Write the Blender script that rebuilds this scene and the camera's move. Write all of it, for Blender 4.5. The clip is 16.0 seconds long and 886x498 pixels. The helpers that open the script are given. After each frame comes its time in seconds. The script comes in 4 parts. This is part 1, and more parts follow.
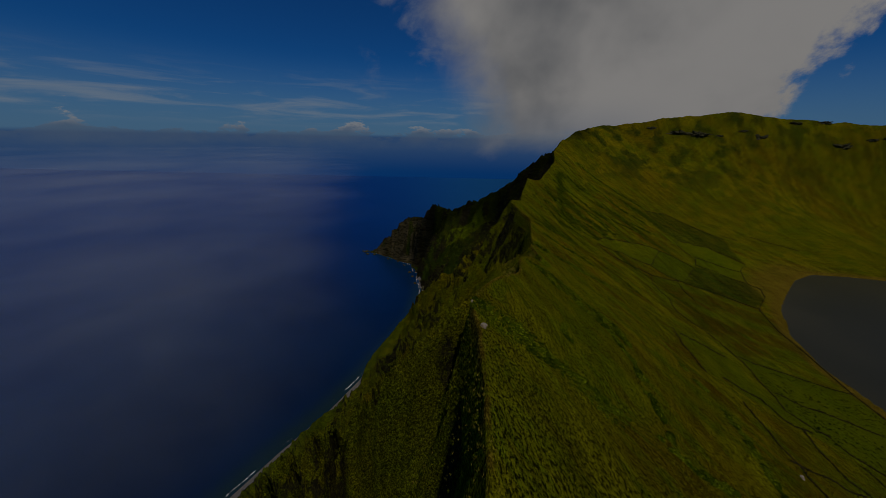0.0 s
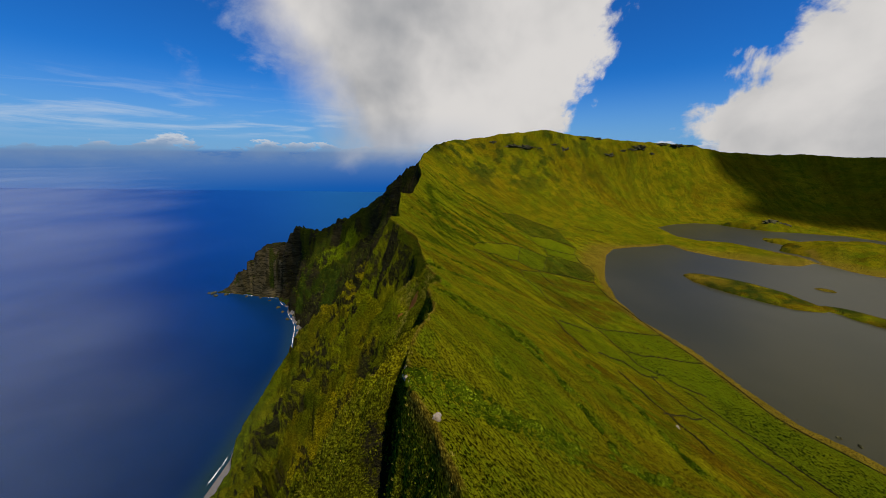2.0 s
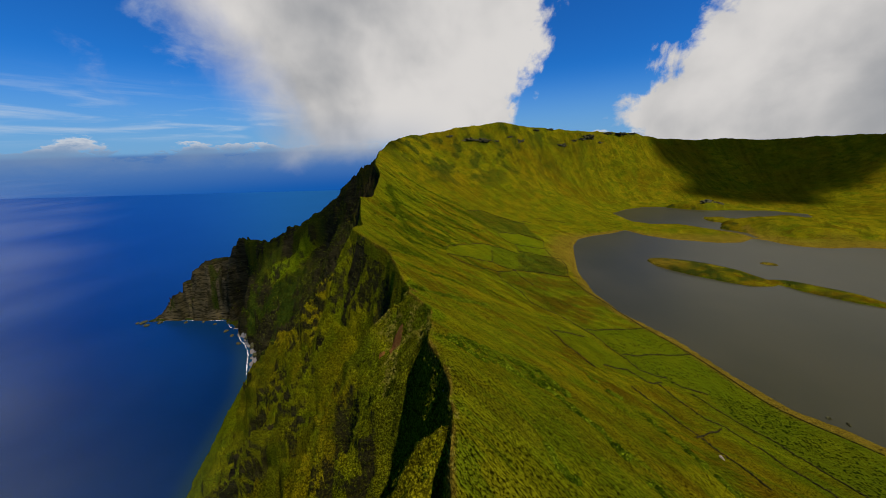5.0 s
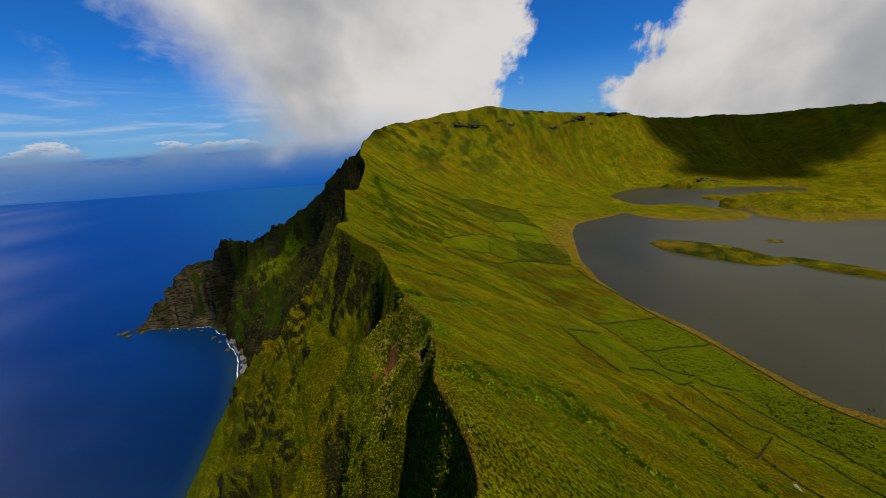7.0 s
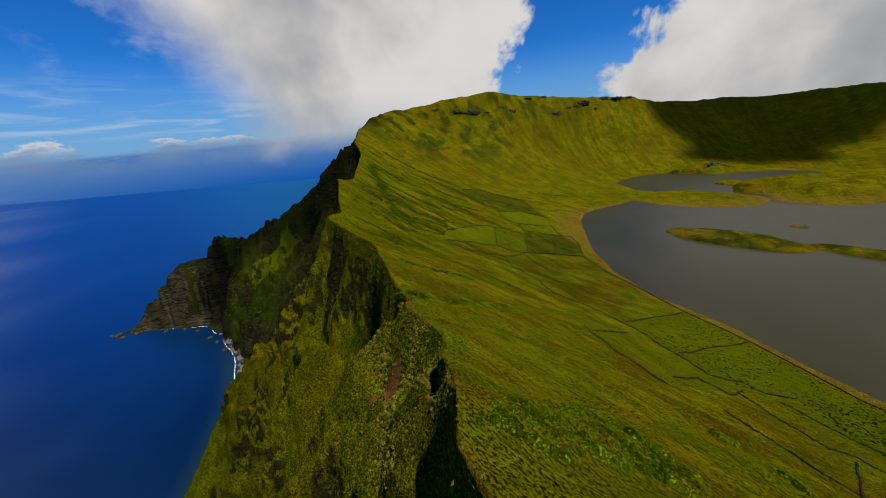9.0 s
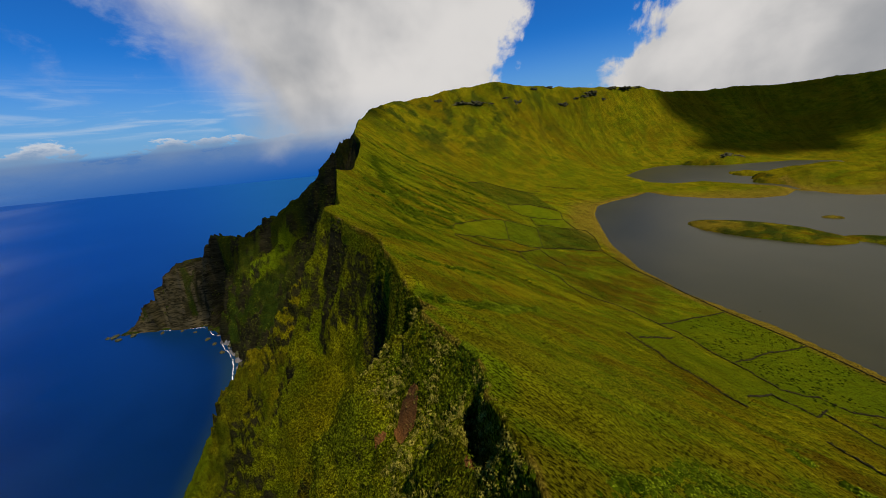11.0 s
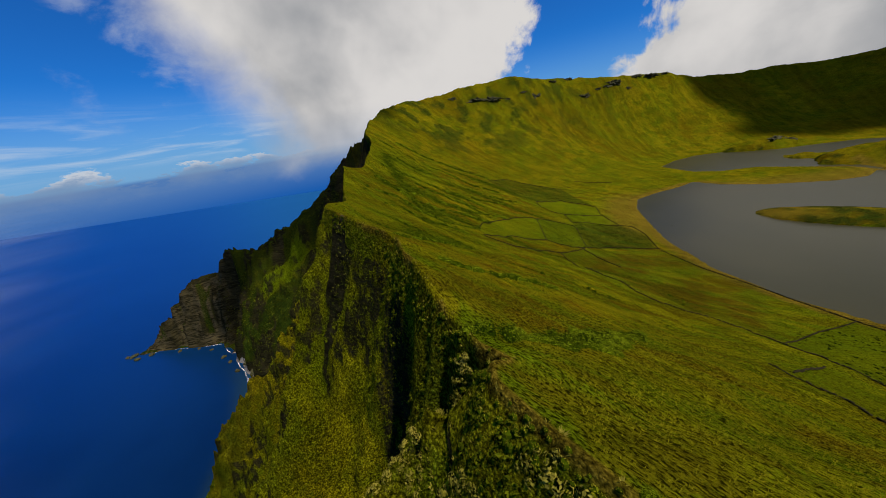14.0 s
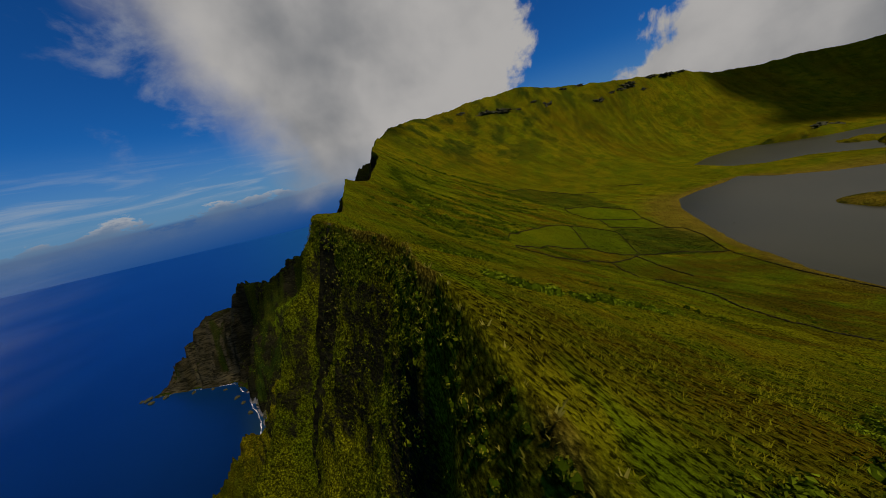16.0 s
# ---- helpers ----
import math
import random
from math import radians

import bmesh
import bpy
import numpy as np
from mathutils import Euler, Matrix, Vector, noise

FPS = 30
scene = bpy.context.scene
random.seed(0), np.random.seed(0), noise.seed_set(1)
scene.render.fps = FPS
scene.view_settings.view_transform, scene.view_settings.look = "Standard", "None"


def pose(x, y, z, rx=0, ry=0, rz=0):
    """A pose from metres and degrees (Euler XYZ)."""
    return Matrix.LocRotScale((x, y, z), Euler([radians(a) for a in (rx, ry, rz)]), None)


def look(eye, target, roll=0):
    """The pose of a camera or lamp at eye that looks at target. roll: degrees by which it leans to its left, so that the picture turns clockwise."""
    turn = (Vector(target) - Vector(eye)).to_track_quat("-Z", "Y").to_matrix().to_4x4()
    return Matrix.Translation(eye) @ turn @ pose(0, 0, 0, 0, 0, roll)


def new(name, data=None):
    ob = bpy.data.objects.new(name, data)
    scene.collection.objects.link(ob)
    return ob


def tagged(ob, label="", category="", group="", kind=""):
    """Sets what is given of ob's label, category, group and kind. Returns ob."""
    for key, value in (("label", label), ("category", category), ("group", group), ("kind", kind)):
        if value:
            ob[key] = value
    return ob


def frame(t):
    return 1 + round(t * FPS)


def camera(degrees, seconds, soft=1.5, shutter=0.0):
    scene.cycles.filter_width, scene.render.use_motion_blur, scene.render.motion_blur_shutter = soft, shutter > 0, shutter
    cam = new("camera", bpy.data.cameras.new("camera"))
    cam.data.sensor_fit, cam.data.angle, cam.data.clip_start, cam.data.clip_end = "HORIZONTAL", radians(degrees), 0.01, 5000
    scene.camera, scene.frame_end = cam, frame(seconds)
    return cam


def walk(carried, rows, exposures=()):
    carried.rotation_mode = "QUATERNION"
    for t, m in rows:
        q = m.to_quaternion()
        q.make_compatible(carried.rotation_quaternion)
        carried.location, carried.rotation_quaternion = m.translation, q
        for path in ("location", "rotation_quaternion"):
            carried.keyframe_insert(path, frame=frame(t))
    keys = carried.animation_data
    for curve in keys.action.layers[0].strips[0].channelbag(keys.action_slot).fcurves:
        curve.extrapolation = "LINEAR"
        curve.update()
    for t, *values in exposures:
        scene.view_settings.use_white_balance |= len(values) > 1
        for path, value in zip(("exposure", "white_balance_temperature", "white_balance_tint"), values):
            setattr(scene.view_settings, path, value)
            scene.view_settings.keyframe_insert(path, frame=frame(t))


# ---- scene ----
cam = camera(111.2, 16.0, 0.45)
# seconds, eye x y z, yaw to the left of +y, pitch, roll
PATH = (
    (0.0, 83.0, -75.3, 643.4, 38.41, -20.41, 1.23),
    (0.5, 74.4, -69.9, 643.0, 31.26, -18.98, 1.19),
    (1.0, 67.1, -64.3, 643.1, 24.18, -18.17, 0.90),
    (1.5, 60.1, -58.9, 644.0, 18.04, -17.82, 0.71),
    (2.0, 53.8, -53.4, 645.4, 13.74, -17.81, 0.65),
    (2.5, 48.0, -47.1, 646.7, 10.83, -17.92, 0.62),
    (3.0, 42.9, -39.9, 647.6, 9.03, -18.08, 0.50),
    (3.5, 37.8, -32.4, 647.8, 7.86, -18.18, 0.23),
    (4.0, 32.7, -24.8, 647.9, 7.02, -18.28, -0.19),
    (4.5, 28.1, -16.9, 648.7, 6.32, -18.47, -0.78),
    (5.0, 24.3, -8.6, 649.3, 5.65, -18.77, -1.49),
    (5.5, 21.7, 0.4, 648.5, 4.97, -19.18, -2.24),
    (6.0, 19.9, 9.8, 646.7, 4.42, -19.65, -2.93),
    (6.5, 18.3, 19.5, 644.2, 4.16, -20.14, -3.45),
    (7.0, 16.6, 29.1, 641.1, 4.17, -20.61, -3.80),
    (7.5, 14.9, 38.5, 637.9, 4.24, -21.04, -4.09),
    (8.0, 13.0, 47.3, 634.7, 4.24, -21.41, -4.40),
    (8.5, 11.0, 55.6, 631.4, 4.21, -21.71, -4.69),
    (9.0, 8.4, 63.8, 628.0, 4.22, -21.95, -4.90),
    (9.5, 5.2, 72.0, 624.2, 4.32, -22.12, -5.00),
    (10.0, 1.7, 80.3, 620.2, 4.45, -22.24, -5.08),
    (10.5, -1.5, 88.8, 616.1, 4.50, -22.32, -5.26),
    (11.0, -4.5, 97.4, 612.0, 4.49, -22.38, -5.54),
    (11.5, -7.3, 106.5, 607.7, 4.53, -22.38, -5.87),
    (12.0, -10.3, 116.1, 603.2, 4.74, -22.32, -6.20),
    (12.5, -13.2, 125.6, 598.7, 5.20, -22.13, -6.63),
    (13.0, -15.9, 134.8, 594.3, 5.91, -21.78, -7.24),
    (13.5, -18.8, 144.0, 590.3, 6.72, -21.29, -7.99),
    (14.0, -22.3, 153.8, 586.6, 7.49, -20.67, -8.80),
    (14.5, -25.9, 164.3, 582.6, 8.23, -19.79, -9.71),
    (15.0, -29.5, 175.9, 577.5, 8.95, -18.57, -10.76),
    (15.5, -33.1, 190.1, 571.2, 9.43, -17.29, -11.91),
    (16.0, -37.0, 206.9, 564.2, 9.64, -16.10, -13.08),
)


def flight(x, y, z, yaw, pitch, roll):
    a, b = radians(yaw), radians(pitch)
    ahead = Vector((-math.sin(a) * math.cos(b), math.cos(a) * math.cos(b), math.sin(b)))
    eye = Vector((x, y, z))
    return look(eye, eye + ahead, roll)


# brightness of the picture: it fades in at the start and dims a little at the end
walk(cam, [(row[0], flight(*row[1:])) for row in PATH],
     exposures=((0.0, -1.85), (0.3, -0.80), (0.5, -0.28), (0.75, 0.0), (15.3, 0.0), (15.7, -0.3), (16.0, -0.75)))

# ---- world and sun ----
SUN_ELEVATION, SUN_AZIMUTH = radians(63), radians(128)  # azimuth from +y towards +x
to_sun = Vector((math.sin(SUN_AZIMUTH) * math.cos(SUN_ELEVATION), math.cos(SUN_AZIMUTH) * math.cos(SUN_ELEVATION), math.sin(SUN_ELEVATION)))
sun = new("sun", bpy.data.lights.new("sun", "SUN"))
sun.data.energy, sun.data.angle, sun.data.color = 4.8, radians(0.6), (1.0, 0.93, 0.80)
sun.matrix_world = look((0, 0, 3000), Vector((0, 0, 3000)) - to_sun)


class Nodes:
    """Short hand for building a node tree."""

    def __init__(self, tree):
        self.tree = tree
        tree.nodes.clear()

    def add(self, kind, inputs=None):
        node = self.tree.nodes.new(kind)
        for key, value in (inputs or {}).items():
            self.join(value, node.inputs[key])
        return node

    def join(self, value, socket):
        if isinstance(value, bpy.types.NodeSocket):
            self.tree.links.new(value, socket)
        else:
            socket.default_value = value

    def math(self, op, a, b=0.0):
        node = self.tree.nodes.new("ShaderNodeMath")
        node.operation = op
        self.join(a, node.inputs[0])
        self.join(b, node.inputs[1])
        return node.outputs[0]

    def vmath(self, op, a, b=(0, 0, 0)):
        node = self.tree.nodes.new("ShaderNodeVectorMath")
        node.operation = op
        self.join(a, node.inputs[0])
        if op == "SCALE":
            self.join(b, node.inputs["Scale"])
        else:
            self.join(b, node.inputs[1])
        return node.outputs["Value" if op in ("DOT_PRODUCT", "LENGTH", "DISTANCE") else "Vector"]

    def noise(self, vector, scale, detail=4.0, rough=0.55, distortion=0.0):
        return self.add("ShaderNodeTexNoise", {"Vector": vector, "Scale": scale, "Detail": detail, "Roughness": rough, "Distortion": distortion}).outputs["Fac"]

    def ramp(self, value, low, high, to_low=0.0, to_high=1.0):
        """A smooth step from to_low at low to to_high at high."""
        node = self.add("ShaderNodeMapRange", {0: value, 1: low, 2: high, 3: to_low, 4: to_high})
        node.interpolation_type = "SMOOTHSTEP"
        return node.outputs[0]

    def mix(self, fac, a, b, blend="MIX"):
        node = self.tree.nodes.new("ShaderNodeMix")
        node.data_type, node.blend_type, node.clamp_factor = "RGBA", blend, True
        for key, value in ((0, fac), (6, a), (7, b)):
            self.join((*value, 1.0) if isinstance(value, tuple) and len(value) == 3 else value, node.inputs[key])
        return node.outputs[2]

    def painted(self, layer):
        node = self.tree.nodes.new("ShaderNodeVertexColor")
        node.layer_name = layer
        return node


def build_world():
    world = bpy.data.worlds.new("world")
    world.use_nodes = True
    scene.world = world
    n = Nodes(world.node_tree)
    way = n.add("ShaderNodeTexCoord").outputs["Generated"]
    air = n.add("ShaderNodeTexSky")
    air.sky_type, air.sun_disc = "NISHITA", False
    air.sun_elevation, air.sun_rotation = SUN_ELEVATION, SUN_AZIMUTH
    air.altitude, air.air_density, air.dust_density, air.ozone_density = 600.0, 1.0, 0.2, 4.0
    split = n.add("ShaderNodeSeparateXYZ", {0: way})
    up = split.outputs["Z"]
    # heading from +y towards +x and height over the horizon, in degrees
    azimuth = n.math("MULTIPLY", n.math("ARCTAN2", split.outputs["X"], split.outputs["Y"]), 57.2958)
    height = n.math("MULTIPLY", n.math("ARCSINE", up), 57.2958)
    sky = n.mix(1.0, n.vmath("SCALE", air.outputs[0], 0.078), (0.12, 0.71, 1.50), "MULTIPLY")
    sky = n.mix(n.ramp(height, 12.0, -1.0, 0.0, 0.8), sky, (0.22, 0.42, 0.72))
    # thin high streaks
    flatway = n.vmath("MULTIPLY", way, (1.0, 1.0, 10.0))
    streak = n.ramp(n.noise(flatway, 4.0, 7.0, 0.6, 0.5), 0.44, 0.70)
    streak = n.math("MULTIPLY", n.math("MULTIPLY", streak, n.ramp(height, 0.5, 3.0)), n.ramp(height, 10.0, 4.0, 0.0, 0.6))
    streak = n.math("MULTIPLY", streak, n.ramp(azimuth, -12.0, -26.0))
    colour = n.mix(streak, sky, (0.55, 0.66, 0.80))
    # the far sea and the bank of low cloud over the horizon
    far_sea = n.mix(n.ramp(height, -6.8, -0.5), (0.008, 0.110, 0.440), (0.090, 0.215, 0.500))
    colour = n.mix(n.ramp(height, 0.15, -0.5), colour, far_sea)
    puffs = n.noise(n.vmath("MULTIPLY", way, (1.0, 1.0, 2.4)), 8.0, 8.0, 0.62)
    crown = n.math("ADD", n.math("MULTIPLY", n.math("SUBTRACT", puffs, 0.52), 13.0), 1.1)
    bank = n.ramp(n.math("SUBTRACT", crown, height), -0.1, 0.7)
    bank = n.math("MULTIPLY", bank, n.ramp(n.math("ADD", height, n.math("MULTIPLY", puffs, 5.0)), -0.6, 3.8))
    lit = n.ramp(n.math("SUBTRACT", crown, height), 2.6, 0.2)
    bank_colour = n.mix(n.math("MULTIPLY", lit, n.ramp(height, 0.0, 1.6)), (0.200, 0.300, 0.480), (0.74, 0.74, 0.75))
    colour = n.mix(n.math("MULTIPLY", bank, 0.8), colour, bank_colour)
    # two great cumulus clouds and the scraps beside them
    warp = n.math("SUBTRACT", n.noise(way, 3.2, 3.0, 0.5), 0.5)
    billow = n.math("SUBTRACT", n.noise(way, 7.5, 9.0, 0.60, 0.25), 0.5)
    ragged = n.math("ADD", n.math("MULTIPLY", warp, 14.0), n.math("MULTIPLY", billow, n.ramp(azimuth, -6.0, -20.0, 20.0, 9.0)))
    west = n.math("ADD", azimuth, n.math("ADD", n.math("MULTIPLY", height, 0.55), 31.5))
    east = n.math("SUBTRACT", n.math("ADD", n.math("MULTIPLY", height, 0.42), 4.9), azimuth)
    main = n.math("MINIMUM", n.math("MULTIPLY", west, 0.9), east)
    main = n.math("MINIMUM", main, n.math("MULTIPLY", n.math("ADD", height, 1.6), 2.2))
    second = n.math("SUBTRACT", azimuth, n.math("ADD", n.math("MULTIPLY", n.math("MAXIMUM", n.math("SUBTRACT", height, 4.0), 0.0), 0.44), 25.6))
    second = n.math("MINIMUM", second, n.math("MINIMUM", n.math("SUBTRACT", 105.0, azimuth), n.math("SUBTRACT", 30.0, height)))
    main = n.math("MINIMUM", main, n.math("SUBTRACT", 36.0, height))
    body = n.math("ADD", n.math("MAXIMUM", main, second), ragged)
    cover = n.ramp(body, n.ramp(azimuth, 0.0, -20.0, -0.5, -3.5), n.ramp(azimuth, 0.0, -20.0, 2.2, 9.0))
    scraps = n.math("MULTIPLY", n.ramp(n.noise(n.vmath("MULTIPLY", way, (1.0, 1.0, 1.6)), 5.0, 7.0, 0.6, 0.3), 0.53, 0.72), n.math("MULTIPLY", n.ramp(main, -24.0, -3.0), n.ramp(azimuth, -14.0, -26.0)))
    scraps = n.math("MULTIPLY", n.math("MULTIPLY", scraps, n.ramp(height, 3.0, 8.0)), 0.5)
    # broad soft shading inside the clouds, bright towards their sunlit eastern rims
    soft = n.noise(n.vmath("ADD", way, (0.02, 0.03, 0.05)), 2.3, 4.0, 0.50, 0.3)
    lumps = n.noise(n.vmath("ADD", way, (0.31, 0.10, 0.02)), 6.0, 5.0, 0.52, 0.2)
    thick = n.ramp(body, 3.0, 22.0)
    tone = n.math("ADD", n.math("MULTIPLY", n.math("SUBTRACT", soft, 0.5), 2.6), n.math("MULTIPLY", n.math("SUBTRACT", lumps, 0.5), 0.9))
    tone = n.math("ADD", tone, n.math("MULTIPLY", thick, n.ramp(azimuth, 20.0, 40.0, 0.06, 0.34)))
    tone = n.math("ADD", tone, n.ramp(azimuth, -4.0, -30.0, -0.16, 0.0))
    grey = n.ramp(tone, -0.42, 0.62)
    cloud = n.mix(grey, (0.77, 0.745, 0.725), (0.36, 0.37, 0.39))
    low = n.ramp(height, 7.0, -1.0, 0.0, 0.6)
    cloud = n.mix(n.math("MULTIPLY", low, n.ramp(azimuth, 0.0, -14.0)), cloud, (0.36, 0.42, 0.54))
    colour = n.mix(scraps, colour, (0.50, 0.56, 0.68))
    colour = n.mix(cover, colour, cloud)
    back = n.add("ShaderNodeBackground", {"Color": colour, "Strength": 0.9})
    n.add("ShaderNodeOutputWorld", {"Surface": back.outputs[0]})


build_world()


# ---- materials ----
def material(name):
    made = bpy.data.materials.new(name)
    made.use_nodes = True
    return made, Nodes(made.node_tree)


def finish(n, colour, rough=0.8, bump=None, strength=0.5, distance=0.3, metal=0.0, **extra):
    inputs = {"Base Color": (*colour, 1.0) if isinstance(colour, tuple) and len(colour) == 3 else colour, "Roughness": rough, "Metallic": metal}
    inputs.update(extra)
    if bump is not None:
        inputs["Normal"] = n.add("ShaderNodeBump", {"Height": bump, "Strength": strength, "Distance": distance}).outputs[0]
    shader = n.add("ShaderNodeBsdfPrincipled", inputs)
    n.add("ShaderNodeOutputMaterial", {"Surface": shader.outputs[0]})
    return shader


def ground_material():
    made, n = material("grass_and_rock")
    place = n.add("ShaderNodeNewGeometry").outputs["Position"]
    kinds, more, third = n.painted("cover"), n.painted("patches"), n.painted("sward")
    sward = n.add("ShaderNodeSeparateColor", {0: third.outputs["Color"]})
    meadow, rill, plot = sward.outputs[0], sward.outputs[1], sward.outputs[2]
    parts = n.add("ShaderNodeSeparateColor", {0: kinds.outputs["Color"]})
    rock, lush, heath, sand = parts.outputs[0], parts.outputs[1], parts.outputs[2], kinds.outputs["Alpha"]
    others = n.add("ShaderNodeSeparateColor", {0: more.outputs["Color"]})
    dry, scrub, soil, fall = others.outputs[0], others.outputs[1], others.outputs[2], more.outputs["Alpha"]
    big, mid = n.noise(place, 0.006, 5.0), n.noise(place, 0.03, 6.0, 0.62)
    small, tiny = n.noise(place, 0.55, 6.0, 0.70), n.noise(place, 2.4, 4.0, 0.65)
    # wind-combed sward: streaks that run down towards the lake
    down, over = n.vmath("DOT_PRODUCT", place, (0.71, -0.71, 0.0)), n.vmath("DOT_PRODUCT", place, (0.71, 0.71, 0.0))
    turned = n.add("ShaderNodeCombineXYZ", {0: n.math("MULTIPLY", down, 0.30), 1: n.math("MULTIPLY", over, 1.0), 2: 0.0}).outputs[0]
    comb = n.noise(turned, 1.0, 6.0, 0.66, 0.4)
    furrow = n.noise(n.vmath("MULTIPLY", turned, (0.14, 0.38, 1.0)), 1.0, 4.0, 0.55, 0.25)
    grass = n.mix(n.ramp(big, 0.38, 0.62), (0.146, 0.134, 0.003), (0.210, 0.168, 0.004))
    grass = n.mix(n.ramp(mid, 0.40, 0.64), grass, (0.096, 0.110, 0.003))
    grass = n.mix(n.math("MULTIPLY", n.ramp(n.math("ADD", n.math("MULTIPLY", mid, 0.5), n.math("MULTIPLY", comb, 0.5)), 0.78, 0.40), heath), grass, (0.140, 0.084, 0.003))
    # bands of heath, sedge and greener grass that lie aslant on the slope
    ahead, athwart = n.vmath("DOT_PRODUCT", place, (0.94, -0.34, 0.0)), n.vmath("DOT_PRODUCT", place, (0.34, 0.94, 0.0))
    aslant = n.add("ShaderNodeCombineXYZ", {0: n.math("MULTIPLY", ahead, 0.016), 1: n.math("MULTIPLY", athwart, 0.055), 2: 0.0}).outputs[0]
    bands = n.noise(aslant, 1.0, 8.0, 0.68, 0.6)
    sedge = n.noise(n.vmath("ADD", aslant, (7.3, 2.9, 0.0)), 1.3, 8.0, 0.70, 0.5)
    open_grass = n.math("MULTIPLY", meadow, n.math("SUBTRACT", 1.0, plot))
    grass = n.mix(n.math("MULTIPLY", n.ramp(bands, 0.49, 0.58, 0.0, 0.78), open_grass), grass, (0.105, 0.062, 0.003))
    grass = n.mix(n.math("MULTIPLY", n.ramp(sedge, 0.50, 0.58, 0.0, 0.70), open_grass), grass, (0.076, 0.108, 0.003))
    grass = n.mix(n.math("MULTIPLY", n.ramp(bands, 0.46, 0.38, 0.0, 0.6), open_grass), grass, (0.225, 0.188, 0.004))
    grass = n.mix(n.math("MULTIPLY", lush, 0.9), grass, (0.102, 0.138, 0.003))
    grass = n.mix(dry, grass, (0.175, 0.120, 0.012))
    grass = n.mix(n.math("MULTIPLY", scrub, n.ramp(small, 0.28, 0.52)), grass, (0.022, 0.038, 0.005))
    # coarse scrubby cover on the cliffs, with shade painted between its clumps
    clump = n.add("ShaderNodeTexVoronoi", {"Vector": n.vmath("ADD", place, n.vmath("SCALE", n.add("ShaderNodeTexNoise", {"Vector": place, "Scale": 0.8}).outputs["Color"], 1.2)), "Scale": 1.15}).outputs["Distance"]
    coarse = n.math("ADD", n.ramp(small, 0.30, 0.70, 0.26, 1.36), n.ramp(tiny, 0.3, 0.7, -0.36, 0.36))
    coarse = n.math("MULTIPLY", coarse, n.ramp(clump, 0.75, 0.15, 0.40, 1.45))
    # combed sward: short dark dashes painted as shade between tussocks, long soft furrows, a few darker weeds
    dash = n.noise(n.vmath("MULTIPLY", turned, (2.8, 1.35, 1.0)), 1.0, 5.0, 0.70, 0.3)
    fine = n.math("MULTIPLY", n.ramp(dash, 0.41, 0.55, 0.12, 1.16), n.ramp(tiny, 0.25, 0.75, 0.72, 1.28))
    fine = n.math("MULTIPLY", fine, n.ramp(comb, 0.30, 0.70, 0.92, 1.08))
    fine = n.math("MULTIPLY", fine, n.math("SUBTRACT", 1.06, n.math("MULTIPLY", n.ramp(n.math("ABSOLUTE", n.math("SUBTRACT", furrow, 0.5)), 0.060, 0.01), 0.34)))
    spots = n.add("ShaderNodeTexVoronoi", {"Vector": n.vmath("MULTIPLY", place, (1.0, 1.0, 0.4)), "Scale": 0.30}).outputs["Distance"]
    fine = n.math("MULTIPLY", fine, n.ramp(spots, 0.10, 0.24, 0.50, 1.03))
    # mown and grazed plots are smoother
    fine = n.math("ADD", n.math("MULTIPLY", fine, n.math("SUBTRACT", 1.0, n.math("MULTIPLY", plot, 0.65))), n.math("MULTIPLY", plot, 0.40))
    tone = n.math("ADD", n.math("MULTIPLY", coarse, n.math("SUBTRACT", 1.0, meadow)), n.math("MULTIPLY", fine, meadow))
    tone = n.math("MULTIPLY", tone, n.ramp(fall, 0.20, 0.75, 0.86, 1.08))
    grass = n.mix(n.math("MULTIPLY", rill, n.ramp(small, 0.25, 0.55, 0.35, 1.0)), grass, (0.030, 0.050, 0.002))
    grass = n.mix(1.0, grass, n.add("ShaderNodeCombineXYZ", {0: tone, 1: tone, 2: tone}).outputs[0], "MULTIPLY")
    layers = n.noise(n.vmath("MULTIPLY", place, (0.022, 0.022, 0.11)), 1.0, 7.0, 0.72, 1.2)
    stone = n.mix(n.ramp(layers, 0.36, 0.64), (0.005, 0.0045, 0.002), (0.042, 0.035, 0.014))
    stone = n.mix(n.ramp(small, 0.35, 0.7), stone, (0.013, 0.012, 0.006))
    stone = n.mix(dry, stone, n.mix(n.ramp(layers, 0.40, 0.60), (0.016, 0.013, 0.006), (0.092, 0.071, 0.032)))
    exposed = n.ramp(n.math("ADD", rock, n.math("MULTIPLY", n.math("SUBTRACT", small, 0.5), 1.1)), 0.40, 0.60)
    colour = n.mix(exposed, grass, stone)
    earth = n.mix(n.ramp(tiny, 0.3, 0.7), (0.15, 0.058, 0.014), (0.25, 0.105, 0.026))
    colour = n.mix(n.ramp(n.math("ADD", soil, n.math("MULTIPLY", n.math("SUBTRACT", small, 0.5), 0.5)), 0.45, 0.55), colour, earth)
    shingle = n.mix(n.ramp(tiny, 0.3, 0.7), (0.12, 0.11, 0.10), (0.24, 0.215, 0.19))
    colour = n.mix(n.ramp(sand, 0.45, 0.55), colour, shingle)
    lumpy = n.math("SUBTRACT", n.math("MULTIPLY", small, 2.2), n.math("MULTIPLY", clump, 0.8))
    sleek = n.math("ADD", n.math("MULTIPLY", small, 0.7), n.math("MULTIPLY", dash, 1.5))
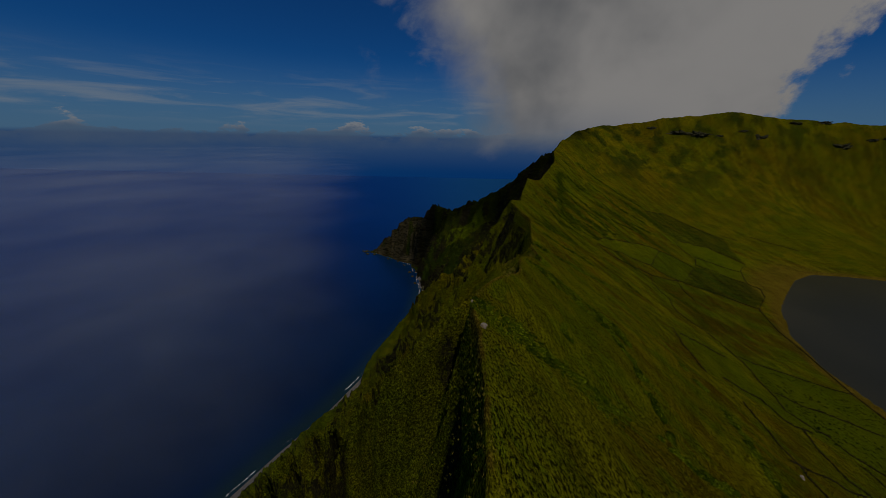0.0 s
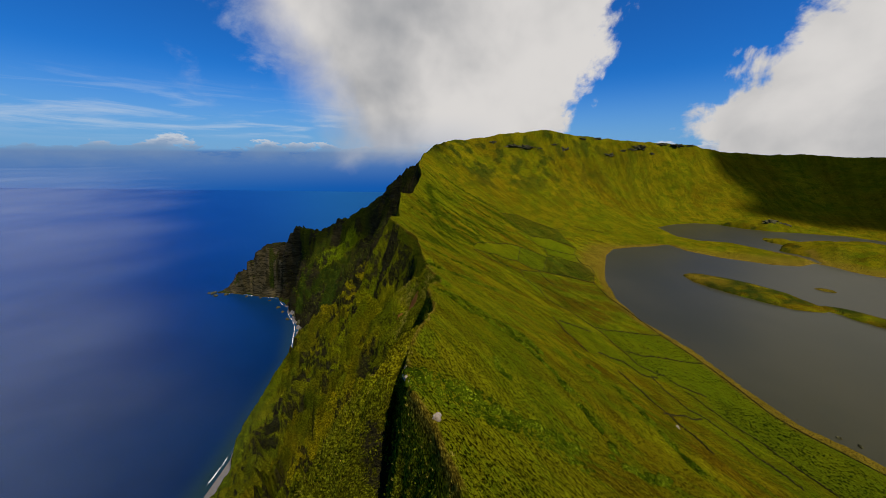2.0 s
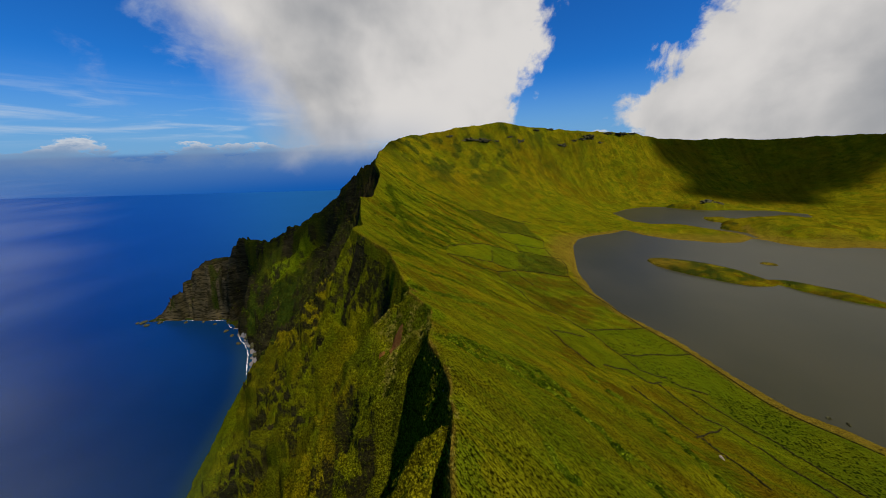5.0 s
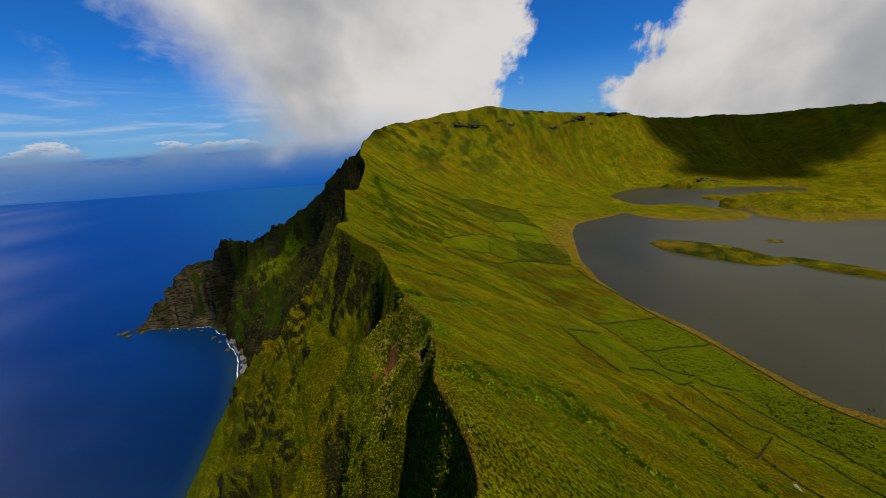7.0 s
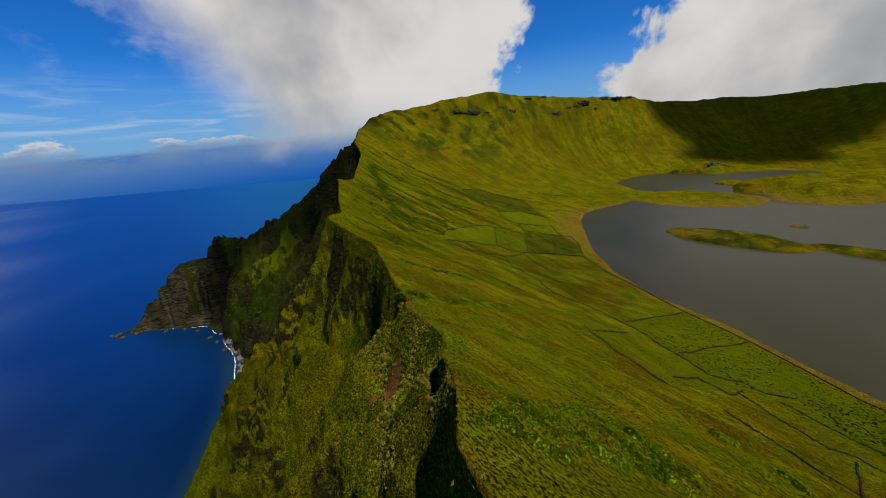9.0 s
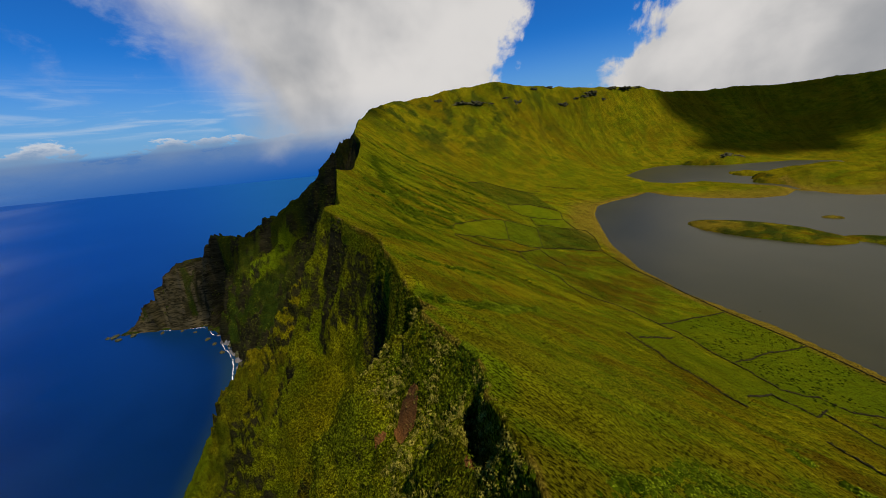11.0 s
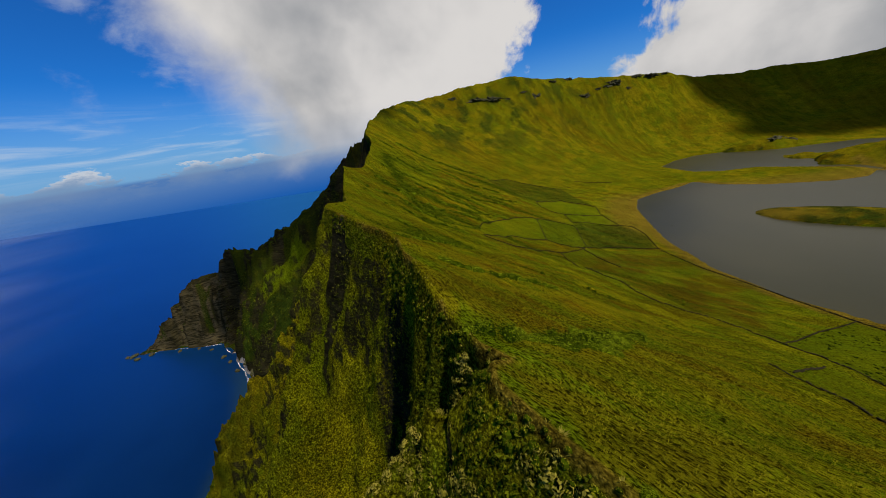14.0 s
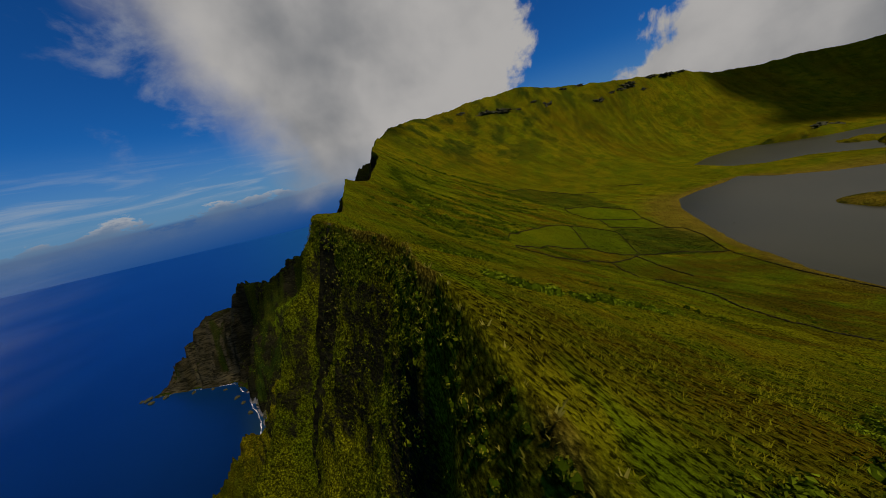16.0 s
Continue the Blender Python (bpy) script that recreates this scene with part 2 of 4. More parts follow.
    height = n.math("ADD", n.math("MULTIPLY", lumpy, n.math("SUBTRACT", 1.0, meadow)), n.math("MULTIPLY", sleek, meadow))
    height = n.math("ADD", height, n.math("ADD", n.math("MULTIPLY", tiny, 0.5), n.math("MULTIPLY", comb, 0.3)))
    finish(n, colour, 1.0, height, 1.0, 1.0, **{"Specular IOR Level": 0.0})
    return made


def sea_material():
    made, n = material("sea_water")
    place = n.add("ShaderNodeNewGeometry").outputs["Position"]
    swell = n.noise(n.vmath("MULTIPLY", place, (1.0, 0.45, 1.0)), 0.05, 6.0, 0.62)
    broad = n.noise(place, 0.0022, 4.0)
    colour = n.mix(n.ramp(broad, 0.35, 0.65), (0.0009, 0.0098, 0.041), (0.0017, 0.0152, 0.057))
    colour = n.mix(n.painted("shallow").outputs["Color"], colour, (0.010, 0.026, 0.030))
    bump = n.add("ShaderNodeBump", {"Height": swell, "Strength": 0.5, "Distance": 0.8}).outputs[0]
    deep = n.add("ShaderNodeBsdfDiffuse", {"Color": colour, "Normal": bump})
    shine = n.add("ShaderNodeBsdfGlossy", {"Color": (0.06, 0.43, 1.0, 1.0), "Roughness": 0.40, "Normal": bump})
    facing = n.add("ShaderNodeLayerWeight", {"Blend": 0.5}).outputs["Facing"]
    edge = n.ramp(facing, 0.28, 0.93, 0.03, 0.52)
    mixed = n.add("ShaderNodeMixShader", {0: edge, 1: deep.outputs[0], 2: shine.outputs[0]})
    n.add("ShaderNodeOutputMaterial", {"Surface": mixed.outputs[0]})
    return made


def lake_material():
    made, n = material("lake_water")
    place = n.add("ShaderNodeNewGeometry").outputs["Position"]
    ripple = n.noise(place, 0.5, 5.0, 0.6)
    broad = n.noise(place, 0.008, 4.0)
    colour = n.mix(n.ramp(broad, 0.3, 0.7), (0.031, 0.030, 0.015), (0.039, 0.036, 0.018))
    finish(n, colour, 0.30, ripple, 0.2, 0.1, **{"Specular IOR Level": 0.12})
    return made


GROUND, SEA, LAKE = ground_material(), sea_material(), lake_material()


# ---- the shape of the land ----
def hash2(i, j, seed):
    h = (i.astype(np.int64) * 374761393 + j.astype(np.int64) * 668265263 + seed * 974634777) & 0xFFFFFFFF
    h = ((h ^ (h >> 13)) * 1274126177) & 0xFFFFFFFF
    return ((h ^ (h >> 16)) & 0xFFFF) / 65535.0


def value_noise(x, y, seed=0):
    """Smooth noise from -1 to 1."""
    i, j = np.floor(x), np.floor(y)
    u, v = x - i, y - j
    u, v = u * u * u * (u * (u * 6 - 15) + 10), v * v * v * (v * (v * 6 - 15) + 10)
    i, j = i.astype(np.int64), j.astype(np.int64)
    a, b = hash2(i, j, seed), hash2(i + 1, j, seed)
    c, d = hash2(i, j + 1, seed), hash2(i + 1, j + 1, seed)
    return 2 * ((a * (1 - u) + b * u) * (1 - v) + (c * (1 - u) + d * u) * v) - 1


def fbm(x, y, octaves=4, seed=0, gain=0.5):
    total, size = 0.0, 1.0
    for k in range(octaves):
        total = total + size * value_noise(x * 2**k + 17.3 * k, y * 2**k - 9.1 * k, seed + k)
        size *= gain
    return total


def ridged(x, y, octaves=3, seed=0):
    total, size = 0.0, 1.0
    for k in range(octaves):
        total = total + size * (1 - 2 * np.abs(value_noise(x * 2**k + 5.7 * k, y * 2**k, seed + k)))
        size *= 0.5
    return total


def smooth(x, low, high):
    t = np.clip((x - low) / (high - low), 0, 1)
    return t * t * (3 - 2 * t)


def softmax(a, b, k):
    """The greater of two heights, blended over k metres."""
    h = np.clip(0.5 + 0.5 * (a - b) / k, 0, 1)
    return b * (1 - h) + a * h + k * h * (1 - h)


def to_line(x, y, line, closed=False):
    """Distance to a line of points, and the heights along it at the nearest place."""
    best, height = np.full(x.shape, 1e9), np.zeros(x.shape)
    nodes = list(line) + ([line[0]] if closed else [])
    for p, q in zip(nodes, nodes[1:]):
        dx, dy = q[0] - p[0], q[1] - p[1]
        t = np.clip(((x - p[0]) * dx + (y - p[1]) * dy) / (dx * dx + dy * dy), 0, 1)
        d = np.hypot(x - p[0] - t * dx, y - p[1] - t * dy)
        near = d < best
        best = np.where(near, d, best)
        if len(p) > 2:
            height = np.where(near, p[2] + t * (q[2] - p[2]), height)
    return best, height


def inside(x, y, line):
    found = np.zeros(x.shape, bool)
    for p, q in zip(line, list(line[1:]) + [line[0]]):
        if p[1] != q[1]:
            found ^= ((p[1] > y) != (q[1] > y)) & (x < (q[0] - p[0]) * (y - p[1]) / (q[1] - p[1]) + p[0])
    return found


# the crest of the crater, with heights, clockwise from beside the start
RIM = ((92, -95, 590), (66, -42, 586), (50, -18, 583), (38, 2, 582), (26, 15, 583), (19, 42, 579), (17, 80, 570), (5, 109, 568),
       (3, 140, 556), (-3, 166, 546), (-21, 194, 546), (-23, 201, 545), (-18, 206, 541), (-25, 211, 542), (-29, 218, 541), (-42, 240, 548), (-62, 283, 547), (-130, 362, 550),
       (-128, 395, 545), (-146, 440, 550), (-173, 516, 566), (-170, 570, 560), (-185, 680, 585), (-230, 810, 612), (-250, 926, 636),
       (-225, 1075, 681), (-133, 1219, 695), (122, 1370, 734), (490, 1524, 702), (805, 1640, 682))
RIM_FAR = ((1010, 1745, 655), (1260, 1760, 648), (1560, 1660, 646), (1830, 1420, 662), (2010, 1050, 670), (2000, 500, 640),
           (1750, 0, 610), (1250, -420, 590), (700, -560, 580), (320, -430, 585), (150, -230, 590))
# where land meets sea
COAST = ((-440, -250), (-455, -40), (-473, 66), (-487, 195), (-516, 320), (-565, 470), (-619, 631), (-735, 800), (-878, 914),
         (-976, 976), (-1120, 972), (-1216, 965), (-1285, 950), (-1260, 1010), (-1180, 1130), (-1050, 1400), (-900, 2000),
         (-300, 2700), (900, 3000), (2300, 2700), (3200, 1500), (3000, 0), (2000, -1500), (600, -1900), (-250, -1000))
# the outer ridge that runs down to the headland
SPUR = ((-250, 985, 632), (-289, 1000, 614), (-339, 1000, 588), (-396, 1000, 537), (-446, 1000, 485), (-518, 1000, 431), (-598, 1000, 396), (-660, 1000, 369),
        (-681, 1000, 345), (-722, 1005, 326), (-799, 1033, 331), (-875, 1060, 322), (-912, 1072, 306), (-940, 1082, 278), (-966, 1080, 237), (-1055, 1052, 232),
        (-1116, 1014, 172), (-1168, 1001, 125), (-1208, 992, 90), (-1240, 986, 30), (-1285, 955, 5))
# buttresses of the cliff, with heights, and how steep their two flanks are
SHOULDER_RIBS = (
    (((-22, 203, 544), (-33, 206, 531), (-42, 203, 524), (-49, 197, 519), (-56, 192, 515), (-72, 186, 492), (-110, 172, 440), (-180, 160, 350), (-300, 150, 215)), 0.55, 3.0),
    (((-128, 362, 550), (-140, 345, 522), (-150, 316, 477), (-163, 286, 438), (-192, 262, 385), (-262, 240, 290), (-330, 225, 205)), 1.2, 1.7),
    (((12, 92, 566), (-8, 84, 505), (-40, 76, 462), (-90, 66, 405), (-160, 60, 330), (-260, 58, 215)), 1.4, 1.1),
)
CLIFF_RIBS = (
    (((18, 54, 574), (13, 48, 568), (9, 40, 566), (5, 31, 563), (-2, 16, 553), (-14, -8, 530), (-40, -40, 488)), 2.6, 1.25),
    (((-50, 184, 504), (-62, 176, 494), (-77, 164, 474), (-91, 146, 436), (-130, 120, 378), (-200, 95, 292), (-300, 70, 180)), 0.75, 2.6),
    (((-126, 268, 470), (-150, 262, 436), (-176, 250, 396), (-215, 232, 338), (-280, 205, 255)), 0.85, 2.4),
    (((-146, 446, 548), (-200, 430, 470), (-260, 415, 400), (-350, 400, 300)), 1.1, 1.4),
)
BUTTRESSES = SHOULDER_RIBS + CLIFF_RIBS
# shores of the lake, its arm behind the spits, and the islands
POOL = ((265, 693), (280, 750), (312, 813), (366, 847), (430, 874), (479, 907), (502, 853), (555, 813), (646, 784), (703, 788), (756, 823), (776, 806),
        (790, 775), (816, 753), (863, 743), (927, 751), (1010, 735), (1150, 680), (1230, 480), (1150, 250), (950, 80), (700, 20), (520, 60), (420, 150),
        (358, 225), (331, 246), (313, 288), (293, 353), (254, 421), (236, 486), (240, 587), (252, 640))
ARM = ((546, 1013), (537, 1137), (613, 1207), (702, 1252), (789, 1250), (893, 1180), (1001, 1175), (1083, 1170), (1160, 1110), (1130, 1060), (1040, 1050),
       (943, 1030), (884, 1045), (808, 1071), (787, 1042), (803, 994), (795, 924), (785, 860), (774, 820), (764, 822), (760, 871), (725, 910), (668, 975), (590, 975))
ISLANDS = ((490, 592, 100, 40, -38, 10), (618, 506, 72, 22, -44, 6), (570, 538, 24, 5, -10, 1), (640, 636, 16, 8, -20, 3), (700, 430, 40, 10, -40, 3),
           (890, 1228, 100, 42, -8, 25), (938, 895, 165, 92, -12, 35), (1120, 840, 120, 80, 0, 16), (818, 1030, 36, 24, 20, 9), (640, 860, 90, 42, -25, 7))


def curve(nodes, step):
    """A smooth closed line through the nodes."""
    made, n = [], len(nodes)
    for k in range(n):
        p = [np.array(nodes[(k + o) % n], float) for o in (-1, 0, 1, 2)]
        count = max(1, int(np.hypot(*(p[2] - p[1])[:2]) / step))
        for t in np.arange(count) / count:
            m1, m2 = (p[2] - p[0]) * 0.3, (p[3] - p[1]) * 0.3
            made.append((2 * t**3 - 3 * t**2 + 1) * p[1] + (t**3 - 2 * t**2 + t) * m1 + (-2 * t**3 + 3 * t**2) * p[2] + (t**3 - t**2) * m2)
    return [tuple(q) for q in made]


def ragged_crest():
    """The crest line with notches and teeth, fine where it is near the flight."""
    near_part = [p for p in curve(RIM + RIM_FAR, 6) if -95.5 < p[1] < 620 and p[0] < 120]
    far_part = [p for p in curve(RIM + RIM_FAR, 40) if not (-95.5 < p[1] < 620 and p[0] < 120)]
    start = next(k for k, p in enumerate(far_part) if p[1] >= 620 and p[0] < 0)
    line = np.array(near_part + far_part[start:] + far_part[:start])
    fade = np.exp(-((line[:, 1] - 200) / 420) ** 2) * (line[:, 0] < 130)
    line[:, 0] += fade * 2.8 * fbm(line[:, 1] / 24, 0 * line[:, 1], 4, 3)
    line[:, 2] += fade * 1.4 * fbm(line[:, 1] / 15, 0 * line[:, 1] + 9, 4, 6)
    return [tuple(p) for p in line]


CREST = ragged_crest()
EDGE = np.array(sorted([p[:2] for p in CREST if p[0] < 130 and -95 <= p[1] <= 1210], key=lambda p: p[1]))


def edge_x(y):
    """How far to the east the crest runs at y."""
    return np.interp(y, EDGE[:, 1], EDGE[:, 0])



def along_rim(x, y):
    """Height of the crest and the way along it, blended from the parts that lie near."""
    line = np.array(CREST)
    gap = np.hypot(*(np.roll(line, -1, 0) - line)[:, :2].T)
    way = np.concatenate([[0], np.cumsum(gap)[:-1]])
    weight, height, run = np.zeros(x.shape), np.zeros(x.shape), np.zeros(x.shape)
    for k in range(len(line)):
        for t in np.arange(3) / 3 if gap[k] > 20 else (0.0,):
            p = line[k] * (1 - t) + line[(k + 1) % len(line)] * t
            w = (gap[k] / (3 if gap[k] > 20 else 1)) / ((x - p[0]) ** 2 + (y - p[1]) ** 2 + 30) ** 2
            weight += w
            height += w * p[2]
            run += w * (way[k] + t * gap[k])
    return height / weight, run / weight


LAKE_LEVEL = 400.0


def land(x, y):
    """Height of the land at every x, y, and what covers it."""
    rim, _ = to_line(x, y, CREST, True)
    rim_z, run = along_rim(x, y)
    within = inside(x, y, CREST)
    signed = np.where(within, rim, -rim)
    near = np.exp(-((x - 0) ** 2 + (y - 150) ** 2) / 500.0**2)
    jag = 8 * (1 - near) * smooth(y, 500, 900) * fbm(x / 160, y / 160, 2, 8)
    signed = signed + jag * np.exp(-(rim / 60) ** 2)
    rim_z = rim_z + (0.6 * fbm(x / 30, y / 30, 3, 11) + 5 * (1 - near) * fbm(x / 120, y / 120, 3, 12)) * np.exp(-rim / 60) + 3.5 * smooth(y, 450, 800) * fbm(x / 38, y / 38, 4, 13) * np.exp(-rim / 22)
    # the bowl
    pool = np.minimum(np.where(inside(x, y, POOL), 0, to_line(x, y, POOL, True)[0]), np.where(inside(x, y, ARM), 0, to_line(x, y, ARM, True)[0]))
    wet = np.maximum(np.where(inside(x, y, POOL), to_line(x, y, POOL, True)[0], 0), np.where(inside(x, y, ARM), to_line(x, y, ARM, True)[0], 0))
    # the far crest is worn round
    worn_top = 14 * np.maximum(smooth(y, 700, 1050), smooth(x, 200, 600)) + 0.01
    d_in = np.sqrt(np.maximum(signed, 0) ** 2 + worn_top**2) - worn_top
    share = d_in / (d_in + pool + 1e-6)
    far_side = smooth(y, 800, 1400)
    fall = (1 - share) ** np.interp(y, (-100, 120, 230, 500, 800, 1400), (1.35, 1.38, 1.6, 1.75, 1.75, 2.1))
    shore = 1.2 + 0.012 * np.minimum(pool, 200)
    bowl = LAKE_LEVEL + shore + (rim_z - LAKE_LEVEL - shore) * fall
    slope_zone = smooth(share, 0.02, 0.15) * smooth(share, 0.98, 0.6)
    bowl = bowl + slope_zone * (2.2 * fbm(x / 60, y / 60, 4, 21) + 0.6 * fbm(x / 9, y / 9, 3, 23))
    fallen = fbm(run / 9, share * 5, 3, 27)
    bowl = bowl + slope_zone * (0.35 + 0.3 * far_side) * fallen
    # drainage ribs on the high wall at the back
    bowl = bowl + far_side * slope_zone * 2.6 * ridged(run / 55 + 0.6 * fbm(x / 150, y / 150, 2, 5), share * 2.0, 3, 31)
    # rills that run down slantwise from the crest, overgrown with scrub
    slant = y + 0.36 * x + 16 * np.exp(-np.maximum(signed, 0) / 45) + 9 * fbm(x / 110, y / 110, 3, 141)
    rill_zone = smooth(signed, 4, 22) * smooth(share, 0.80, 0.50) * smooth(y, 285, 340) * smooth(y, 900, 800) * (signed > 0)
    bed = np.clip(1 - 5.0 * np.abs(value_noise(slant / 44, x / 260, 143)), 0, 1) * smooth(value_noise(slant / 90, x / 120, 144), -0.75, 0.0)
    minor = np.clip(1 - 4.2 * np.abs(value_noise(slant / 19, x / 150, 145)), 0, 1) * smooth(value_noise(slant / 50, x / 70, 146), -0.35, 0.3)
    rill = rill_zone * np.maximum(bed, 0.75 * minor)
    bowl = bowl - rill_zone * (2.6 * bed + 1.2 * minor) + rill_zone * 1.4 * np.clip(value_noise(slant / 44 + 0.12, x / 260, 143), -0.5, 0.5)
    bowl = bowl - np.minimum(wet * 0.35, 8) - 1.5 * smooth(wet, 0, 6)
    for cx, cy, rx, ry, turn, top in ISLANDS:
        c, s = math.cos(radians(turn)), math.sin(radians(turn))
        u, v = ((x - cx) * c + (y - cy) * s) / rx, (-(x - cx) * s + (y - cy) * c) / ry
        r2 = u * u + v * v + 0.16 * fbm(x / 40, y / 40, 3, 41)
        mound = LAKE_LEVEL - 2 + (top + 2) * np.clip(1.12 - r2, 0, None) ** 0.6
        bowl = np.where(r2 < 1.12, np.maximum(bowl, mound), bowl)
    # the sea side
    coast = np.where(inside(x, y, COAST), to_line(x, y, COAST, True)[0], -to_line(x, y, COAST, True)[0])
    d_out = np.sqrt(np.maximum(-signed, 0) ** 2 + worn_top**2) - worn_top
    dry = np.maximum(coast, 0)
    # buttresses and gullies push the face in and out
    level = y + 0.4 * np.minimum(d_out, 120)
    calm = smooth(level, 125, 145) * smooth(level, 226, 208) * smooth(d_out, 75, 45)
    bend = run / 46 + 0.45 * fbm(x / 90, y / 90, 3, 51)
    grow = smooth(d_out, 2, 45) * smooth(dry, 0, 140) * (1 - calm)
    ribs = ridged(bend, d_out / 350, 3, 61)
    sway = run + 7 * fbm(x / 45, y / 45, 3, 53)
    gully = np.clip(1 - 2.4 * np.abs(value_noise(sway / 30, d_out / 190, 57)), 0, 1) * smooth(value_noise(sway / 55, d_out / 80, 58), -0.55, 0.15)
    chimney = np.clip(1 - 2.0 * np.abs(value_noise(sway / 11, d_out / 80, 59)), 0, 1) * smooth(value_noise(sway / 26, d_out / 40, 56), -0.5, 0.3)
    step = np.clip(1 - 2.0 * np.abs(value_noise(sway / 5.5, d_out / 30, 62)), 0, 1)
    flank_green = smooth(y, 246, 268) * smooth(y, 350, 332) * smooth(d_out, 95, 58)
    worn = smooth(dry, 30, 160) * (1 - calm) * (1 - 0.85 * flank_green)
    recess = worn * (22 * smooth(d_out, 3, 18) * gully + 8 * smooth(d_out, 1.5, 8) * chimney + 3 * smooth(d_out, 1, 6) * step)
    face = np.maximum(d_out + recess + grow * (7 * ribs - 2) + smooth(d_out, 1, 14) * 2.2 * fbm(x / 17, y / 17, 3, 66), 0)
    s_out = face / (face + dry + 1e-6)
    cliff = np.interp(level, (-100, 20, 60, 112, 130, 204, 232, 265, 350, 390, 460, 600, 900, 1100), (42, 50, 64, 62, 8, 6, 80, 96, 84, 90, 60, 75, 55, 10))
    cliff = cliff * smooth(x, 500, 0) + 4
    wide = np.interp(level, (-100, 20, 60, 112, 130, 204, 232, 300, 360, 400, 600), (15, 14, 13, 13, 20, 22, 40, 66, 66, 42, 30))
    base = (rim_z - cliff) * (1 - s_out) ** 1.12
    outer = base + cliff * np.exp(-face / wide) * (1 - s_out) + grow * 7 * ribs
    for line, south, north in BUTTRESSES:
        off, top = to_line(x, y, line)
        (x0, y0, _), (x1, y1, _) = line[0], line[-1]
        turned = (x - x0) * (y1 - y0) - (y - y0) * (x1 - x0)
        flank = np.where(turned > 0, north, south)
        ragged = 3.0 * fbm(x / 24, y / 24, 4, 63)
        rib = top + ragged - flank * np.maximum(off + 1.5 * ragged - 3, 0) - 0.02 * off**2
        outer = softmax(outer, np.where(within | (dry <= 0), -1e3, np.minimum(rib, rim_z - 1)), 6)
    # gullies and chimneys worn down the fall of the cliff
    outer = outer - worn * (30 * smooth(d_out, 7, 40) * gully + 7 * smooth(d_out, 2, 16) * chimney + 2.5 * smooth(d_out, 1.5, 9) * step)
    low_cleft = np.clip(1 - 3.0 * np.abs(value_noise(sway / 26 + 0.5, d_out / 260, 161)), 0, 1) * smooth(value_noise(sway / 60, d_out / 90, 162), -0.6, 0.0)
    low_cleft = low_cleft * smooth(d_out, 26, 70) * smooth(dry, 60, 190) * smooth(y, 10, 70) * smooth(y, 520, 430) * (1 - calm)
    outer = outer - 36 * low_cleft
    # two dark clefts that bite into the edge
    cleft = np.exp(-((y - 209) / 4.5) ** 4) * smooth(d_out, 22, 12) + 0.7 * smooth(y, 136, 142) * smooth(y, 166, 156) * smooth(d_out, 8, 4)
    outer = outer - 15 * cleft * smooth(d_out, 0.3, 2.2) * (x < 60)
    rough = smooth(d_out, 1, 20) * smooth(dry, 0, 60)
    outer = outer + rough * (5.0 * fbm(x / 30, y / 30, 4, 71) + 4.4 * fbm(x / 9, y / 9, 4, 77))
    spur_d, spur_z = to_line(x, y, SPUR)
    spur_d = spur_d + smooth(spur_d, 0, 40) * 18 * fbm(x / 80, y / 80, 4, 81) - 4
    spur = spur_z + 6 * fbm(x / 50, y / 50, 4, 85) + smooth(spur_d, 6, 30) * (16 * ridged(x / 95, y / 95, 4, 87) - 3) - np.where(y < 1010, 1.15, 0.9) * np.maximum(spur_d, 0) - 40 * smooth(spur_d, 10, 60)
    shelf = spur / 17 + 0.6 * fbm(x / 70, y / 70, 2, 89)
    terrace = 17 * (np.floor(shelf) + smooth(shelf - np.floor(shelf), 0.3, 0.75)) - 17 * (shelf - spur / 17)
    spur = spur + (terrace - spur) * 0.75 * smooth(spur_d, 2, 12) * smooth(x, -450, -650)
    spur = np.where(dry > 0, spur * smooth(dry, 0, 26), -30)
    outer = softmax(outer, np.where(within, -1e3, spur), 18)
    # a steep green bluff that bulges out over the shore
    bulge = smooth(y, 265, 330) * smooth(y, 640, 545)
    apron = 205 * (1 - np.exp(-np.maximum(dry - 4, 0) / 72)) + 6 * fbm(x / 35, y / 35, 4, 151) * smooth(dry, 10, 60)
    outer = np.where(within | (dry <= 0), outer, outer + bulge * (softmax(outer, apron, 14) - outer))
    # the foot of the land is cut back by the sea, with a dark cove beside the headland
    beach = 30 * smooth(y, 905, 840) * (1 - 0.85 * bulge) + 10 * (1 - bulge) * fbm(x / 60, y / 60, 2, 88)
    point = smooth(x, -560, -760)
    cove = 92 * np.exp(-(((x + 884) / 46) ** 2 + ((y - 975) / 80) ** 2) ** 2)
    foot = dry - beach - cove + point * (22 * ridged(x / 75, y / 75, 3, 92) - 14 + 13 * fbm(x / 38, y / 38, 3, 93))
    outer = np.minimum(outer, 0.10 * dry + 2.5 * np.maximum(foot, 0))
    # ledges: steep dark steps between gentler green benches
    patchy = smooth(fbm(x / 75, y / 75, 3, 94), -0.30, 0.25)
    ledge = (1 - 0.8 * flank_green) * smooth(d_out, 10, 34) * smooth(dry, 12, 70) * (1 - 0.7 * calm)
    bluff = np.zeros(x.shape)
    for high, warp, share_, seed in ((46, 1.1, 0.75 * patchy, 101), (17, 1.0, 0.6, 103), (7, 0.8, 0.55, 105)):
        turn_ = outer / high + warp * (1 - 0.7 * point) * fbm(x / (1.3 * high) + 7 * seed, y / (1.3 * high), 4, seed)
        part_ = turn_ - np.floor(turn_)
        amount = share_ * np.maximum(ledge, point * smooth(dry, 2, 20))
        bluff = np.maximum(bluff, amount * smooth(np.abs(part_ - 0.5), 0.26, 0.14) * (1.0 if high > 10 else 0.5))
